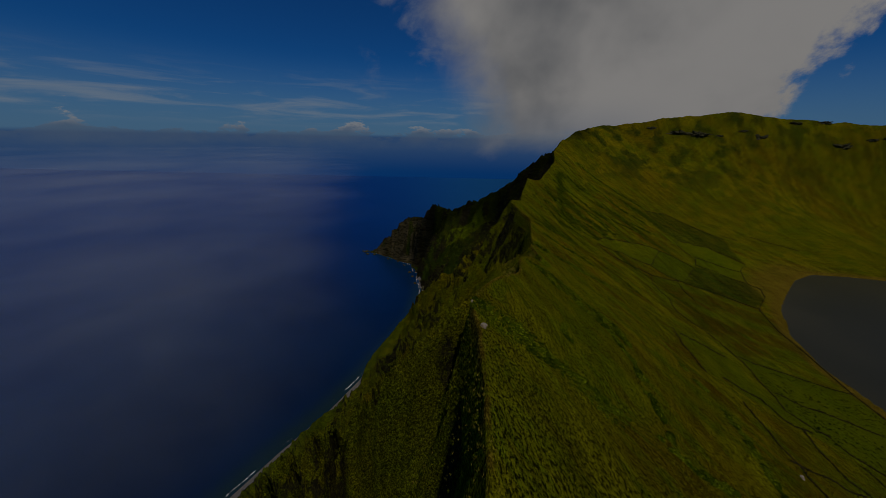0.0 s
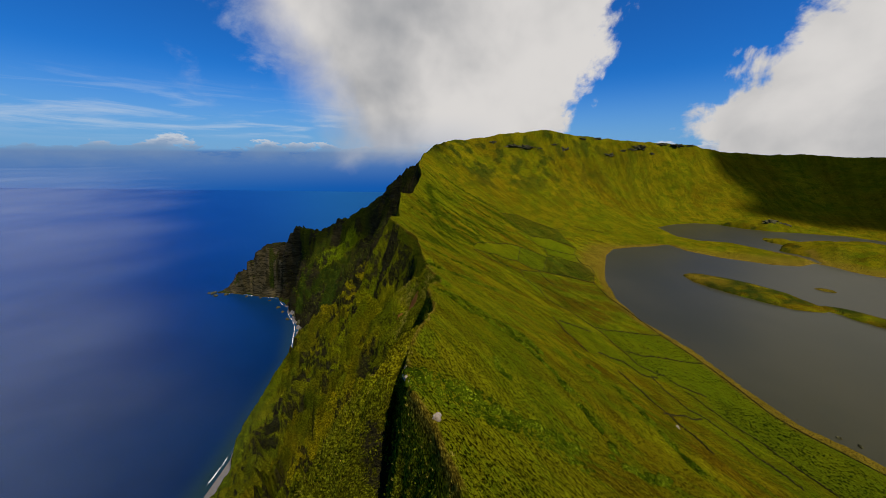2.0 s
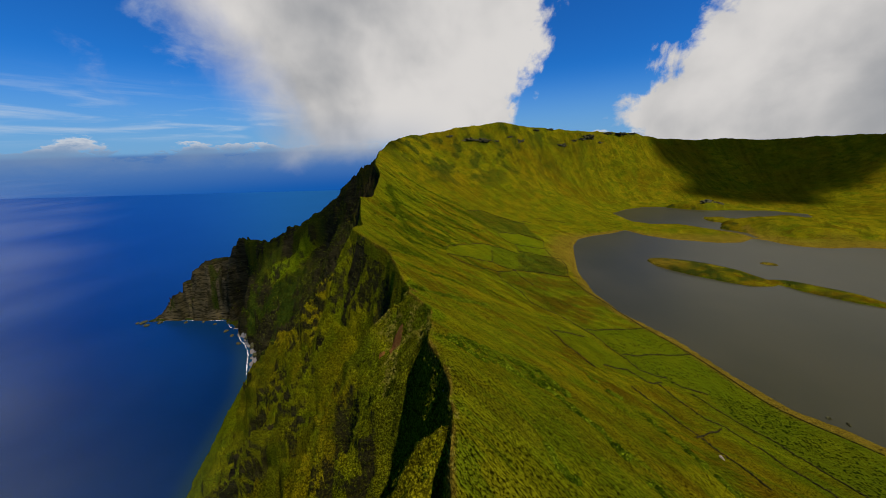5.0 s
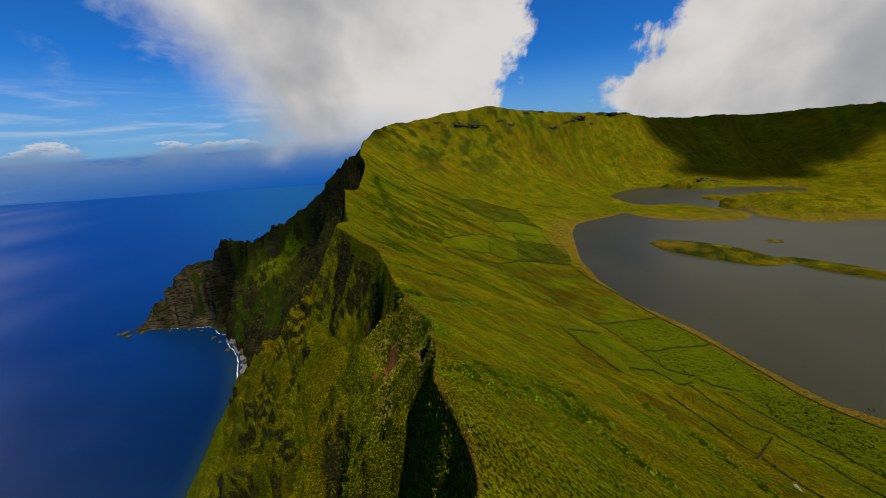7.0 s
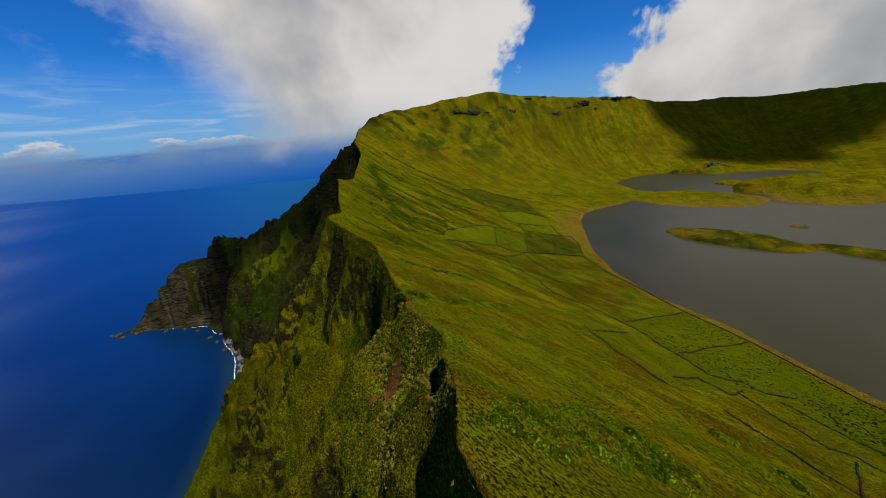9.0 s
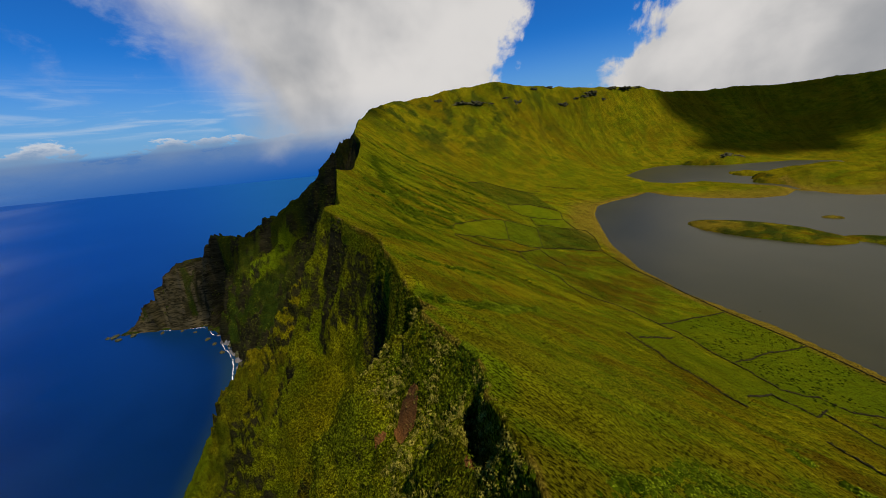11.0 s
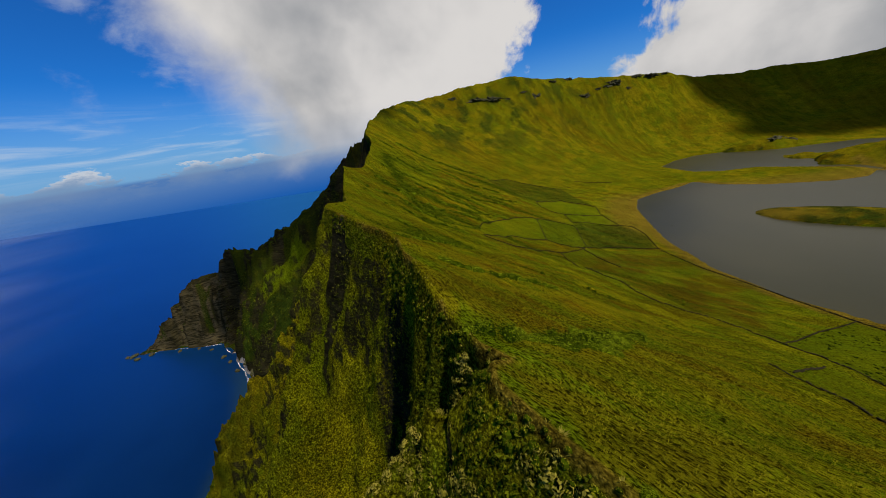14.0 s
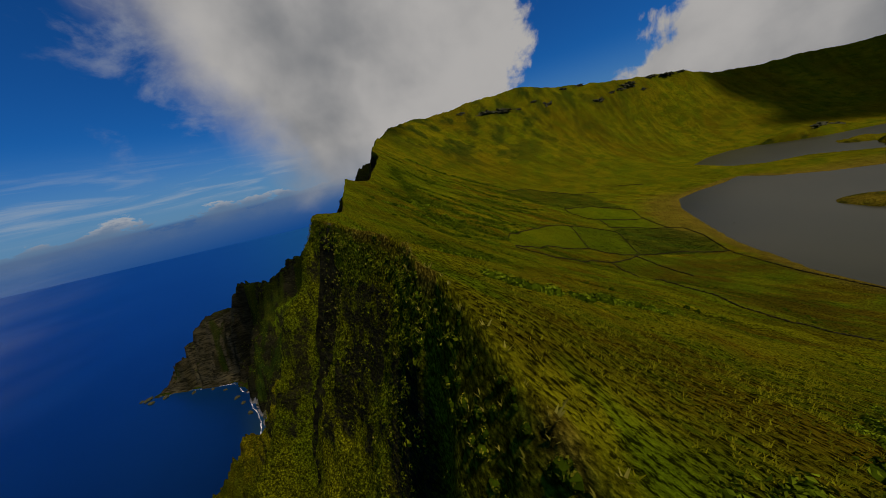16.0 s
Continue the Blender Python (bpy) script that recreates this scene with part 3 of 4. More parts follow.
        outer = outer + amount * high * (smooth(part_, 0.28, 0.72) - part_)
    outer = np.where(coast > 0, np.maximum(outer, 0.05 * dry), -np.minimum(-coast * 0.12, 40)) - 0.6
    z = np.where(signed >= 0, bowl, outer)
    # what grows or lies there
    return z, dict(rill=rill, bulge=bulge, fallen=fallen, bluff=bluff, cut=np.maximum(np.maximum(gully, 0.7 * chimney) * worn, low_cleft), signed=signed, run=run, share=share, pool=pool, wet=wet, d_out=d_out, dry=dry, coast=coast, spur=spur_d, rim_z=rim_z)


def spaced(low, fine_low, fine_high, high, step, grow, widest):
    """Grid lines: close together in the middle, wider outward."""
    made = list(np.arange(fine_low, fine_high + step, step))
    gap = step
    while made[-1] < high:
        gap = min(gap * grow, widest(made[-1]))
        made.append(made[-1] + gap)
    gap = step
    while made[0] > low:
        gap = min(gap * grow, widest(made[0]))
        made.insert(0, made[0] - gap)
    return np.array(made)


def grid_mesh(name, x, y, z, mat):
    rows, cols = z.shape
    index = np.arange(rows * cols).reshape(rows, cols)
    faces = np.stack([index[:-1, :-1], index[:-1, 1:], index[1:, 1:], index[1:, :-1]], -1).reshape(-1, 4)
    mesh = bpy.data.meshes.new(name)
    mesh.vertices.add(rows * cols)
    mesh.vertices.foreach_set("co", np.stack([x, y, z], -1).astype(np.float32).ravel())
    mesh.loops.add(faces.size)
    mesh.loops.foreach_set("vertex_index", faces.astype(np.int32).ravel())
    mesh.polygons.add(len(faces))
    mesh.polygons.foreach_set("loop_start", np.arange(0, faces.size, 4, dtype=np.int32))
    mesh.polygons.foreach_set("use_smooth", np.ones(len(faces), bool))
    mesh.update(calc_edges=True)
    mesh.materials.append(mat)
    return new(name, mesh)


def paint(ob, layer, values):
    made = ob.data.color_attributes.new(layer, "FLOAT_COLOR", "POINT")
    made.data.foreach_set("color", values.astype(np.float32).ravel())


# grid lines follow the crest, so that its edge is clean
gx = spaced(-1450, -6, 6, 3500, 0.55, 1.05, lambda v: 1.35 if -130 < v < 110 else (4.6 if -1080 < v < -420 else 7.0 if -1300 < v < 1450 else 60.0))
gy = spaced(-2100, -60, 420, 3200, 1.45, 1.035, lambda v: 3.6 if 400 < v < 880 else 4.8 if 880 <= v < 1110 else 7.5 if -400 < v < 1800 else 60.0)
U, Y = np.meshgrid(gx, gy)
lean = edge_x(gy)
X = U + lean[:, None]
Z, where = land(X, Y)
dzdy, dzdx = np.gradient(Z, gy, gx)
dzdy = dzdy - dzdx * np.gradient(lean, gy)[:, None]
steep = np.hypot(dzdx, dzdy)
ground = tagged(grid_mesh("ground", X, Y, Z, GROUND), "green volcanic crater land with steep sea cliffs", "land", kind="structure")

# enclosed meadows and rough plots between the walls
UPPER_PLOTS = (
    (((91, 730), (146, 772), (187, 771), (210, 759), (200, 705), (163, 691), (127, 679), (110, 683), (93, 698)), 0.75, 0.0),
    (((-22, 501), (-17, 527), (7, 566), (39, 600), (68, 621), (64, 532), (34, 514), (9, 502), (-16, 480)), 0.6, 0.0),
    (((68, 621), (101, 630), (127, 623), (115, 533), (92, 522), (64, 532)), 0.75, 0.3),
    (((127, 679), (128, 640), (207, 649), (200, 705), (163, 691)), 0.8, 0.1),
    (((167, 331), (218, 360), (265, 380), (291, 326), (313, 253), (250, 243), (223, 239), (187, 248), (185, 269)), 0.8, 0.1),
)
LOWER_PLOTS = (
    (((104, 276), (152, 296), (185, 269), (187, 248), (223, 239), (181, 223), (142, 224), (129, 212)), 0.55, 0.0),
    (((250, 243), (313, 253), (359, 201), (390, 140), (340, 95), (270, 144), (266, 165), (241, 211)), 0.75, 0.25),
    (((128, 640), (207, 649), (225, 609), (212, 551), (115, 533), (127, 623)), 0.3, 0.8),
    (((14, 834), (52, 887), (177, 876), (210, 759), (146, 772), (91, 730), (40, 760)), 0.35, 0.7),
    (((70, 492), (107, 522), (212, 548), (250, 440), (160, 330), (100, 400)), 0.45, 0.25),
)
FIELDS = UPPER_PLOTS + LOWER_PLOTS
bare = smooth(fbm(X / 33, Y / 33, 4, 90), -0.35, 0.30)
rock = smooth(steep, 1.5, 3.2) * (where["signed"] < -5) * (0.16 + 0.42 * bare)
# bluffs and gullies also take dark rock colour, partly standing for their shade
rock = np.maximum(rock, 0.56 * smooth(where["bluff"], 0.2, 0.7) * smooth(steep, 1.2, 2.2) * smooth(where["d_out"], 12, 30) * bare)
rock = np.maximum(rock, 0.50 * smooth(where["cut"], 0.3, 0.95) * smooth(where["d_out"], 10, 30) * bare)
# dark rock colour painted in ellipses where the steep cliff looks dark
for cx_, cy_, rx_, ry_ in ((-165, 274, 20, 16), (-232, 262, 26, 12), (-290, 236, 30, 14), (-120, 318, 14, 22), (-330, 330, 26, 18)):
    dark_patch = smooth(((X - cx_) / rx_) ** 2 + ((Y - cy_) / ry_) ** 2 + 0.8 * fbm(X / 12, Y / 12, 3, 154), 1.2, 0.6)
    rock = np.maximum(rock, 0.72 * dark_patch * smooth(steep, 0.7, 1.4))
along_g, across_g = ((X + 600) * 0.97 + (Y - 930) * 0.24) / 105, (-(X + 600) * 0.24 + (Y - 930) * 0.97) / 34
green_side = smooth(along_g**2 + across_g**2 + 0.35 * fbm(X / 40, Y / 40, 3, 89), 1.1, 0.6)
# outer slope: rock colour raised, partly in place of the shade there
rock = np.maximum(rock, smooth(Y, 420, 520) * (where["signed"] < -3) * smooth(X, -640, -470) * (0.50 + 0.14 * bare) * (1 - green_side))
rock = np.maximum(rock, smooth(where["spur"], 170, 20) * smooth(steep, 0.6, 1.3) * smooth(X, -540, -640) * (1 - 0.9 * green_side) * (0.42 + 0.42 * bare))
rock = np.maximum(rock, smooth(Z, 60, 15) * (where["d_out"] > 100) * smooth(steep, 0.5, 1.0))
lush = np.clip(0.35 + fbm(X / 140, Y / 140, 3, 91), 0, 1) * 0.5 * np.where(where["signed"] < 0, smooth(Y, 640, 560), 1)
lush = np.maximum(lush, smooth(where["coast"], 170, 60) * (where["d_out"] > 120) * (X > -620) * np.interp(Y, (560, 640), (0.9, 0.30)))
lush = np.maximum(lush, green_side)
heath = np.clip(0.28 + 1.2 * fbm(X / 60, Y / 60, 4, 95), 0, 0.9) * smooth(Y, 900, 700)
heath = np.maximum(heath, smooth(Y, 800, 1000) * np.clip(0.18 + 0.5 * fbm(X / 110, Y / 110, 3, 86), 0, 0.6) * (where["signed"] > 0))
scrub = np.clip(0.2 + fbm(X / 70, Y / 70, 3, 97), 0, 1) * 0.4 * (where["signed"] < 0)
upper = smooth(where["share"], 0.60, 0.15) * (where["signed"] > 0) * smooth(Y, 850, 1050)
scrub = np.maximum(scrub, upper * np.clip(0.10 + 1.5 * fbm(X / 34, Y / 34, 4, 98), 0, 0.8) * smooth(X, 800, 100))
# dark scrub colour on the outer slope, partly painted for its shade
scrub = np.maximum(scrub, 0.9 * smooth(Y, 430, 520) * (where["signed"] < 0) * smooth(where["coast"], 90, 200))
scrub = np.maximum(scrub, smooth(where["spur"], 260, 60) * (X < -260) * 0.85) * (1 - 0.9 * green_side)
for ring, green, rough_share in FIELDS:
    mask = inside(X, Y, ring)
    lush = np.where(mask, green, lush)
    heath = np.where(mask, 0.25 * rough_share, heath)
    scrub = np.where(mask, rough_share * 0.8, scrub)
brown = smooth(-np.where(inside(X, Y, FIELDS[-1][0]), 1, -1) * to_line(X, Y, FIELDS[-1][0], True)[0], 6, -14) * smooth(fbm(X / 32, Y / 32, 3, 96), -0.35, 0.35)
heath, lush, scrub = np.maximum(heath, brown), lush * (1 - brown), np.maximum(scrub, 0.35 * brown)
strip = smooth(where["signed"], 13, 5) * (where["signed"] > 0) * smooth(Y, 140, 160) * smooth(Y, 320, 240) * smooth(fbm(X / 12, Y / 12, 2, 99), -0.4, 0.1)
lush, heath = np.maximum(lush, strip), heath * (1 - strip)
heath = heath * np.where(where["signed"] > -1, 1.0, 0.25)
bowl_floor = (where["signed"] > 0) & (Y > 800)
lush = np.where(bowl_floor, lush * 0.3, lush)
dry = smooth(where["pool"], 16, 9) * (where["signed"] > 0) * (where["wet"] < 3) * (Y < 900)
dry = np.maximum(dry, (smooth(where["pool"], 75, 30) * smooth(Y, 560, 640) * smooth(Y, 900, 800)) * (where["signed"] > 0) * 0.75)
dry = np.maximum(dry, 0.9 * smooth(np.abs(where["signed"]), 1.5, 0.5) * (Y < 340) * smooth(fbm(X / 7, Y / 7, 3, 83), -0.35, 0.15))
dry = np.maximum(dry, smooth(X, -880, -1000) * (where["signed"] < 0) * np.clip(0.55 + 0.8 * fbm(X / 60, Y / 60, 3, 84), 0, 1) * (rock > 0.4))
soil = np.zeros(X.shape)
for sx_, sy_, wide_, deep_ in ((-30, 176, 6.5, 5.0), (-42, 176, 3.0, 2.2), (-6, 143, 2.2, 3.0)):
    soil = np.maximum(soil, np.exp(-(((X - sx_) / wide_) ** 2 + ((Y - sy_) / deep_) ** 2) ** 2))
isle = (where["wet"] > 3) & (Z > LAKE_LEVEL)
scrub = np.where(isle, np.clip(0.45 + 1.2 * fbm(X / 14, Y / 14, 3, 92), 0, 0.9), scrub)
heath, lush = np.where(isle, 0.7, heath), np.where(isle, 0.0, lush)
meadow = smooth(((X + 362) / 42) ** 2 + ((Y - 140) / 60) ** 2 + 0.4 * fbm(X / 25, Y / 25, 3, 87), 1.1, 0.7)
lush, rock, scrub = np.maximum(lush, meadow), rock * (1 - meadow), scrub * (1 - meadow)
# the rugged shore between the bluff and the headland: broken rock with strips of green
shore_rock = (where["signed"] < 0) * smooth(Y, 600, 680) * smooth(X, -420, -540) * smooth(Z, 330, 150) * (1 - green_side)
rock = np.maximum(rock, shore_rock * np.clip(0.58 + 0.8 * fbm(X / 42, Y / 42, 4, 152), 0, 0.95))
scrub = np.maximum(scrub, np.minimum(1.0, 1.6 * shore_rock))
lush = lush * (1 - 0.8 * shore_rock)
bluff_green = where["bulge"] * smooth(where["dry"], 170, 110) * (where["signed"] < 0)
rock, scrub = rock * (1 - 0.85 * bluff_green * smooth(fbm(X / 40, Y / 40, 3, 153), 0.35, -0.1)), scrub * (1 - 0.6 * bluff_green)
sand = ((where["coast"] < 60) & (where["coast"] > -8) & (Z < 6) & (Y < 930)).astype(float)
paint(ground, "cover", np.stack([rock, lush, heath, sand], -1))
meadow_side = smooth(where["signed"], -0.5, 2.0)
plots = np.zeros(X.shape)
for ring, green, rough_share in FIELDS:
    plots = np.where(inside(X, Y, ring), np.maximum(plots, max(0.0, green - rough_share)), plots)
plots = np.maximum(plots, smooth(Y, 800, 930) * (where["signed"] > 0) * 0.72)
rills = np.clip(1.25 * where["rill"], 0, 1) * (plots < 0.3)
paint(ground, "sward", np.stack([meadow_side, rills, plots, np.ones(X.shape)], -1))
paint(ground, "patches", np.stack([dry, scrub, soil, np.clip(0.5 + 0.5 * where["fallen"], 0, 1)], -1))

# ---- water ----
sx = spaced(-30000, -900, -380, 30000, 14, 1.12, lambda v: 1500.0)
sy = spaced(-30000, -100, 1100, 30000, 14, 1.12, lambda v: 1500.0)
SX, SY = np.meshgrid(sx, sy)
sea = tagged(grid_mesh("sea", SX, SY, np.zeros(SX.shape), SEA), "deep blue open ocean water below the cliffs", "water", kind="structure")
off = -np.where(inside(SX, SY, COAST), 0, -to_line(SX, SY, COAST, True)[0])
shallow = smooth(off, 60, 0) * smooth(SY, 900, 760)
paint(sea, "shallow", np.stack([shallow] * 4, -1))

lx, ly = np.meshgrid(np.arange(180, 1500, 20.0), np.arange(-100, 1360, 20.0))
lake = tagged(grid_mesh("lake", lx, ly, np.full(lx.shape, LAKE_LEVEL), LAKE), "grey-green crater lake with low islands", "water", kind="structure")

# ---- helpers for things on the land ----
def ground_at(x, y):
    """Height of the built ground sheet, and its slope in x and y."""
    x, y = np.asarray(x, float), np.asarray(y, float)
    j = np.clip(np.searchsorted(gy, y) - 1, 0, len(gy) - 2)
    x = x - np.interp(y, gy, lean)
    i = np.clip(np.searchsorted(gx, x) - 1, 0, len(gx) - 2)
    u, v = (x - gx[i]) / (gx[i + 1] - gx[i]), (y - gy[j]) / (gy[j + 1] - gy[j])
    z = (Z[j, i] * (1 - u) + Z[j, i + 1] * u) * (1 - v) + (Z[j + 1, i] * (1 - u) + Z[j + 1, i + 1] * u) * v
    return z, dzdx[j, i], dzdy[j, i]


def field_at(values, x, y):
    j = np.clip(np.searchsorted(gy, y) - 1, 0, len(gy) - 2)
    i = np.clip(np.searchsorted(gx, x - np.interp(y, gy, lean)) - 1, 0, len(gx) - 2)
    return values[j, i]


def raw_mesh(name, points, faces, mat, shade=False):
    """A mesh object from arrays of points and of faces with equal corners."""
    mesh = bpy.data.meshes.new(name)
    mesh.vertices.add(len(points))
    mesh.vertices.foreach_set("co", np.asarray(points, np.float32).ravel())
    mesh.loops.add(faces.size)
    mesh.loops.foreach_set("vertex_index", faces.astype(np.int32).ravel())
    mesh.polygons.add(len(faces))
    mesh.polygons.foreach_set("loop_start", np.arange(0, faces.size, faces.shape[1], dtype=np.int32))
    mesh.polygons.foreach_set("use_smooth", np.full(len(faces), shade))
    mesh.update(calc_edges=True)
    mesh.materials.append(mat)
    return new(name, mesh)


def leafy(name, x, y, size, mat, rng, leaves=12, tall=0.8, leaf=0.5, sink=0.1, core=None):
    """Shrubs of many small leaves, one at each x, y."""
    z, sx_, sy_ = ground_at(x, y)
    normal = np.stack([-sx_, -sy_, np.ones(len(x))], -1)
    normal /= np.linalg.norm(normal, axis=1, keepdims=True)
    axis = normal * 0.6 + np.array([0, 0, 0.6])
    axis /= np.linalg.norm(axis, axis=1, keepdims=True)
    n = len(x)
    way = rng.normal(size=(n, leaves, 3))
    way /= np.linalg.norm(way, axis=2, keepdims=True)
    flip = np.sign((way * axis[:, None]).sum(-1, keepdims=True))
    way = way * np.where(flip == 0, 1, flip)
    reach = rng.uniform(0.55, 1.0, (n, leaves, 1)) * size[:, None, None]
    base = np.stack([x, y, z], -1) - normal * (sink * size)[:, None]
    middle = base[:, None] + way * reach * np.array([1, 1, tall])
    tangent = np.cross(way, rng.normal(size=(n, leaves, 3)))
    tangent /= np.linalg.norm(tangent, axis=2, keepdims=True) + 1e-9
    side = np.cross(way, tangent)
    tilt = way * rng.uniform(-0.4, 0.6, (n, leaves, 1))
    l = leaf * size[:, None, None] * rng.uniform(0.6, 1.2, (n, leaves, 1))
    corners = np.stack([middle + (tangent + tilt) * l, middle + side * l * 0.55, middle - (tangent - tilt * 0.2) * l, middle - side * l * 0.55], 2)
    points = corners.reshape(-1, 3)
    faces = np.arange(len(points)).reshape(-1, 4)
    if core is None:
        return raw_mesh(name, points, faces, mat)
    # each shrub's inner shade as dark colour: a rough dome, two rings and cap
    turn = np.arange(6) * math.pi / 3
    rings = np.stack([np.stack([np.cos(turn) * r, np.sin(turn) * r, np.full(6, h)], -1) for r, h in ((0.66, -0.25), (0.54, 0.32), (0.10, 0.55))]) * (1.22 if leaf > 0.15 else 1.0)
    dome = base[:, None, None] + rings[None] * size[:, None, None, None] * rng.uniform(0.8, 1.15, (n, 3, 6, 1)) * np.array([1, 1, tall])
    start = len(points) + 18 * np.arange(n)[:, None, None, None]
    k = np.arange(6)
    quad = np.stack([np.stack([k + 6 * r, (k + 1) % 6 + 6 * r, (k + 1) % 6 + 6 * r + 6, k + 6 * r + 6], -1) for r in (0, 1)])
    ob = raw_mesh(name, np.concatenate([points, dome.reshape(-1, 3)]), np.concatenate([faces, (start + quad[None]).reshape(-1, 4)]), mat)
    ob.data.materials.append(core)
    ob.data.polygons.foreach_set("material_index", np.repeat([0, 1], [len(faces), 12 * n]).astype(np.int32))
    return ob


def tufts(name, x, y, size, mat, rng, blades=6, lean=(0.16, -0.12)):
    """Tufts of grass blades, one at each x, y."""
    z, _, _ = ground_at(x, y)
    n = len(x)
    turn = rng.uniform(0, 2 * math.pi, (n, blades))
    out = np.stack([np.cos(turn), np.sin(turn), np.zeros_like(turn)], -1)
    root = np.stack([x, y, z - 0.05], -1)[:, None] + out * size[:, None, None] * 0.25
    tip = root + (out * 0.55 + np.array([lean[0], lean[1], 0.75])) * size[:, None, None] * rng.uniform(0.6, 1.2, (n, blades, 1))
    across = np.stack([-np.sin(turn), np.cos(turn), np.zeros_like(turn)], -1) * size[:, None, None] * 0.13
    points = np.stack([root - across, root + across, tip], 2).reshape(-1, 3)
    return raw_mesh(name, points, np.arange(len(points)).reshape(-1, 3), mat)


def along(line, step):
    """Places at even steps along a line on the map."""
    made = []
    for p, q in zip(line, line[1:]):
        count = max(1, int(math.hypot(q[0] - p[0], q[1] - p[1]) / step))
        made += [(p[0] + (q[0] - p[0]) * k / count, p[1] + (q[1] - p[1]) * k / count) for k in range(count)]
    return np.array(made + [line[-1]], float)


def leaf_material(name, dark, light, rough=0.6):
    made, n = material(name)
    geometry = n.add("ShaderNodeNewGeometry")
    pick = geometry.outputs["Random Per Island"]
    patch = n.noise(geometry.outputs["Position"], 0.12, 4.0, 0.6)
    blend = n.math("ADD", n.math("MULTIPLY", n.math("POWER", pick, 1.6), 0.65), n.ramp(patch, 0.36, 0.64, -0.15, 0.40))
    finish(n, n.mix(blend, dark, light), rough, **{"Specular IOR Level": 0.0})
    return made


def stone_material(name, dark, light):
    made, n = material(name)
    place = n.add("ShaderNodeNewGeometry").outputs["Position"]
    coarse, fine = n.noise(place, 0.5, 5.0, 0.65), n.noise(place, 4.0, 4.0, 0.6)
    colour = n.mix(n.ramp(coarse, 0.35, 0.65), dark, light)
    colour = n.mix(n.ramp(fine, 0.55, 0.75), colour, (0.05, 0.055, 0.02))
    finish(n, colour, 0.9, n.math("ADD", coarse, n.math("MULTIPLY", fine, 0.3)), 0.8, 0.4, **{"Specular IOR Level": 0.05})
    return made


SHRUB = leaf_material("shrub_leaves", (0.010, 0.017, 0.0008), (0.145, 0.155, 0.005))
HYDRANGEA = leaf_material("hydrangea_leaves", (0.010, 0.022, 0.0008), (0.205, 0.245, 0.008))
STRAW = leaf_material("pale_grass_blades", (0.090, 0.082, 0.008), (0.300, 0.245, 0.035))
SWARD = leaf_material("meadow_grass_blades", (0.075, 0.075, 0.003), (0.240, 0.210, 0.006))
RUSH = leaf_material("dark_rush", (0.004, 0.009, 0.0005), (0.022, 0.034, 0.002))
# dark green that stands in for the shade inside the bushes
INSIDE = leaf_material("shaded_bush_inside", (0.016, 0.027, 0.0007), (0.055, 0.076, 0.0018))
EDGE_SCRUB = leaf_material("edge_scrub_leaves", (0.030, 0.036, 0.002), (0.260, 0.225, 0.012))
YELLOW = leaf_material("yellow_petals", (0.45, 0.30, 0.01), (0.75, 0.55, 0.02))
WALL_STONE = stone_material("lichened_basalt", (0.012, 0.010, 0.004), (0.040, 0.032, 0.012))
BOULDER = stone_material("pale_boulder", (0.17, 0.13, 0.08), (0.36, 0.29, 0.21))
CRAG = stone_material("dark_crag_rock", (0.026, 0.024, 0.010), (0.085, 0.078, 0.034))
rng = np.random.default_rng(7)


# ---- dry stone walls ----
FAR_WALLS = (
    ((-63, 867), (14, 834), (52, 887), (114, 874), (177, 876)),
    ((228, 944), (313, 935)),
    ((172, 898), (205, 901)),
    ((91, 730), (146, 772), (187, 771), (210, 759)),
    ((91, 730), (93, 698), (110, 683), (127, 679), (163, 691), (197, 702)),
    ((210, 759), (200, 712), (203, 667), (207, 649), (223, 644), (225, 609), (212, 551)),
    ((127, 679), (128, 640), (156, 648), (180, 647), (207, 649)),
)
MID_WALLS = (
    ((-22, 501), (-17, 527), (7, 566), (39, 600), (68, 621)),
    ((-16, 480), (9, 502), (34, 514), (64, 532)),
    ((68, 621), (64, 532)),
    ((68, 621), (101, 630), (127, 623), (115, 535)),
    ((64, 532), (92, 522), (115, 531)),
    ((-16, 475), (4, 458), (27, 476), (51, 488), (70, 492), (107, 522)),
)
NEAR_WALLS = (
    ((70, 492), (75, 453), (85, 413), (99, 401), (108, 366), (140, 354), (162, 329), (185, 269), (187, 248), (214, 249), (223, 239), (250, 243)),
    ((227, 233), (241, 211), (261, 192), (266, 165), (272, 130)),
    ((212, 545), (225, 490), (243, 446), (265, 380), (291, 326), (303, 290)),
    ((303, 290), (313, 253), (326, 235), (346, 214), (359, 201), (385, 160)),
    ((167, 331), (218, 360), (265, 380)),
    ((186, 278), (240, 307), (291, 325)),
)
LOW_WALLS = (
    ((104, 276), (109, 252), (119, 228), (129, 212)),
    ((111, 272), (152, 296)),
    ((142, 224), (169, 237), (181, 223), (200, 234)),
    ((194, 231), (197, 203), (205, 187), (217, 185), (232, 164), (234, 145), (230, 120)),
    ((151, 196), (158, 178), (164, 158), (171, 150), (172, 134), (176, 112)),
    ((166, 147), (210, 179)),
    ((104, 521), (114, 494), (130, 475)),
    ((115, 531), (160, 548), (213, 550)),
)
WALLS = FAR_WALLS + MID_WALLS + NEAR_WALLS + LOW_WALLS


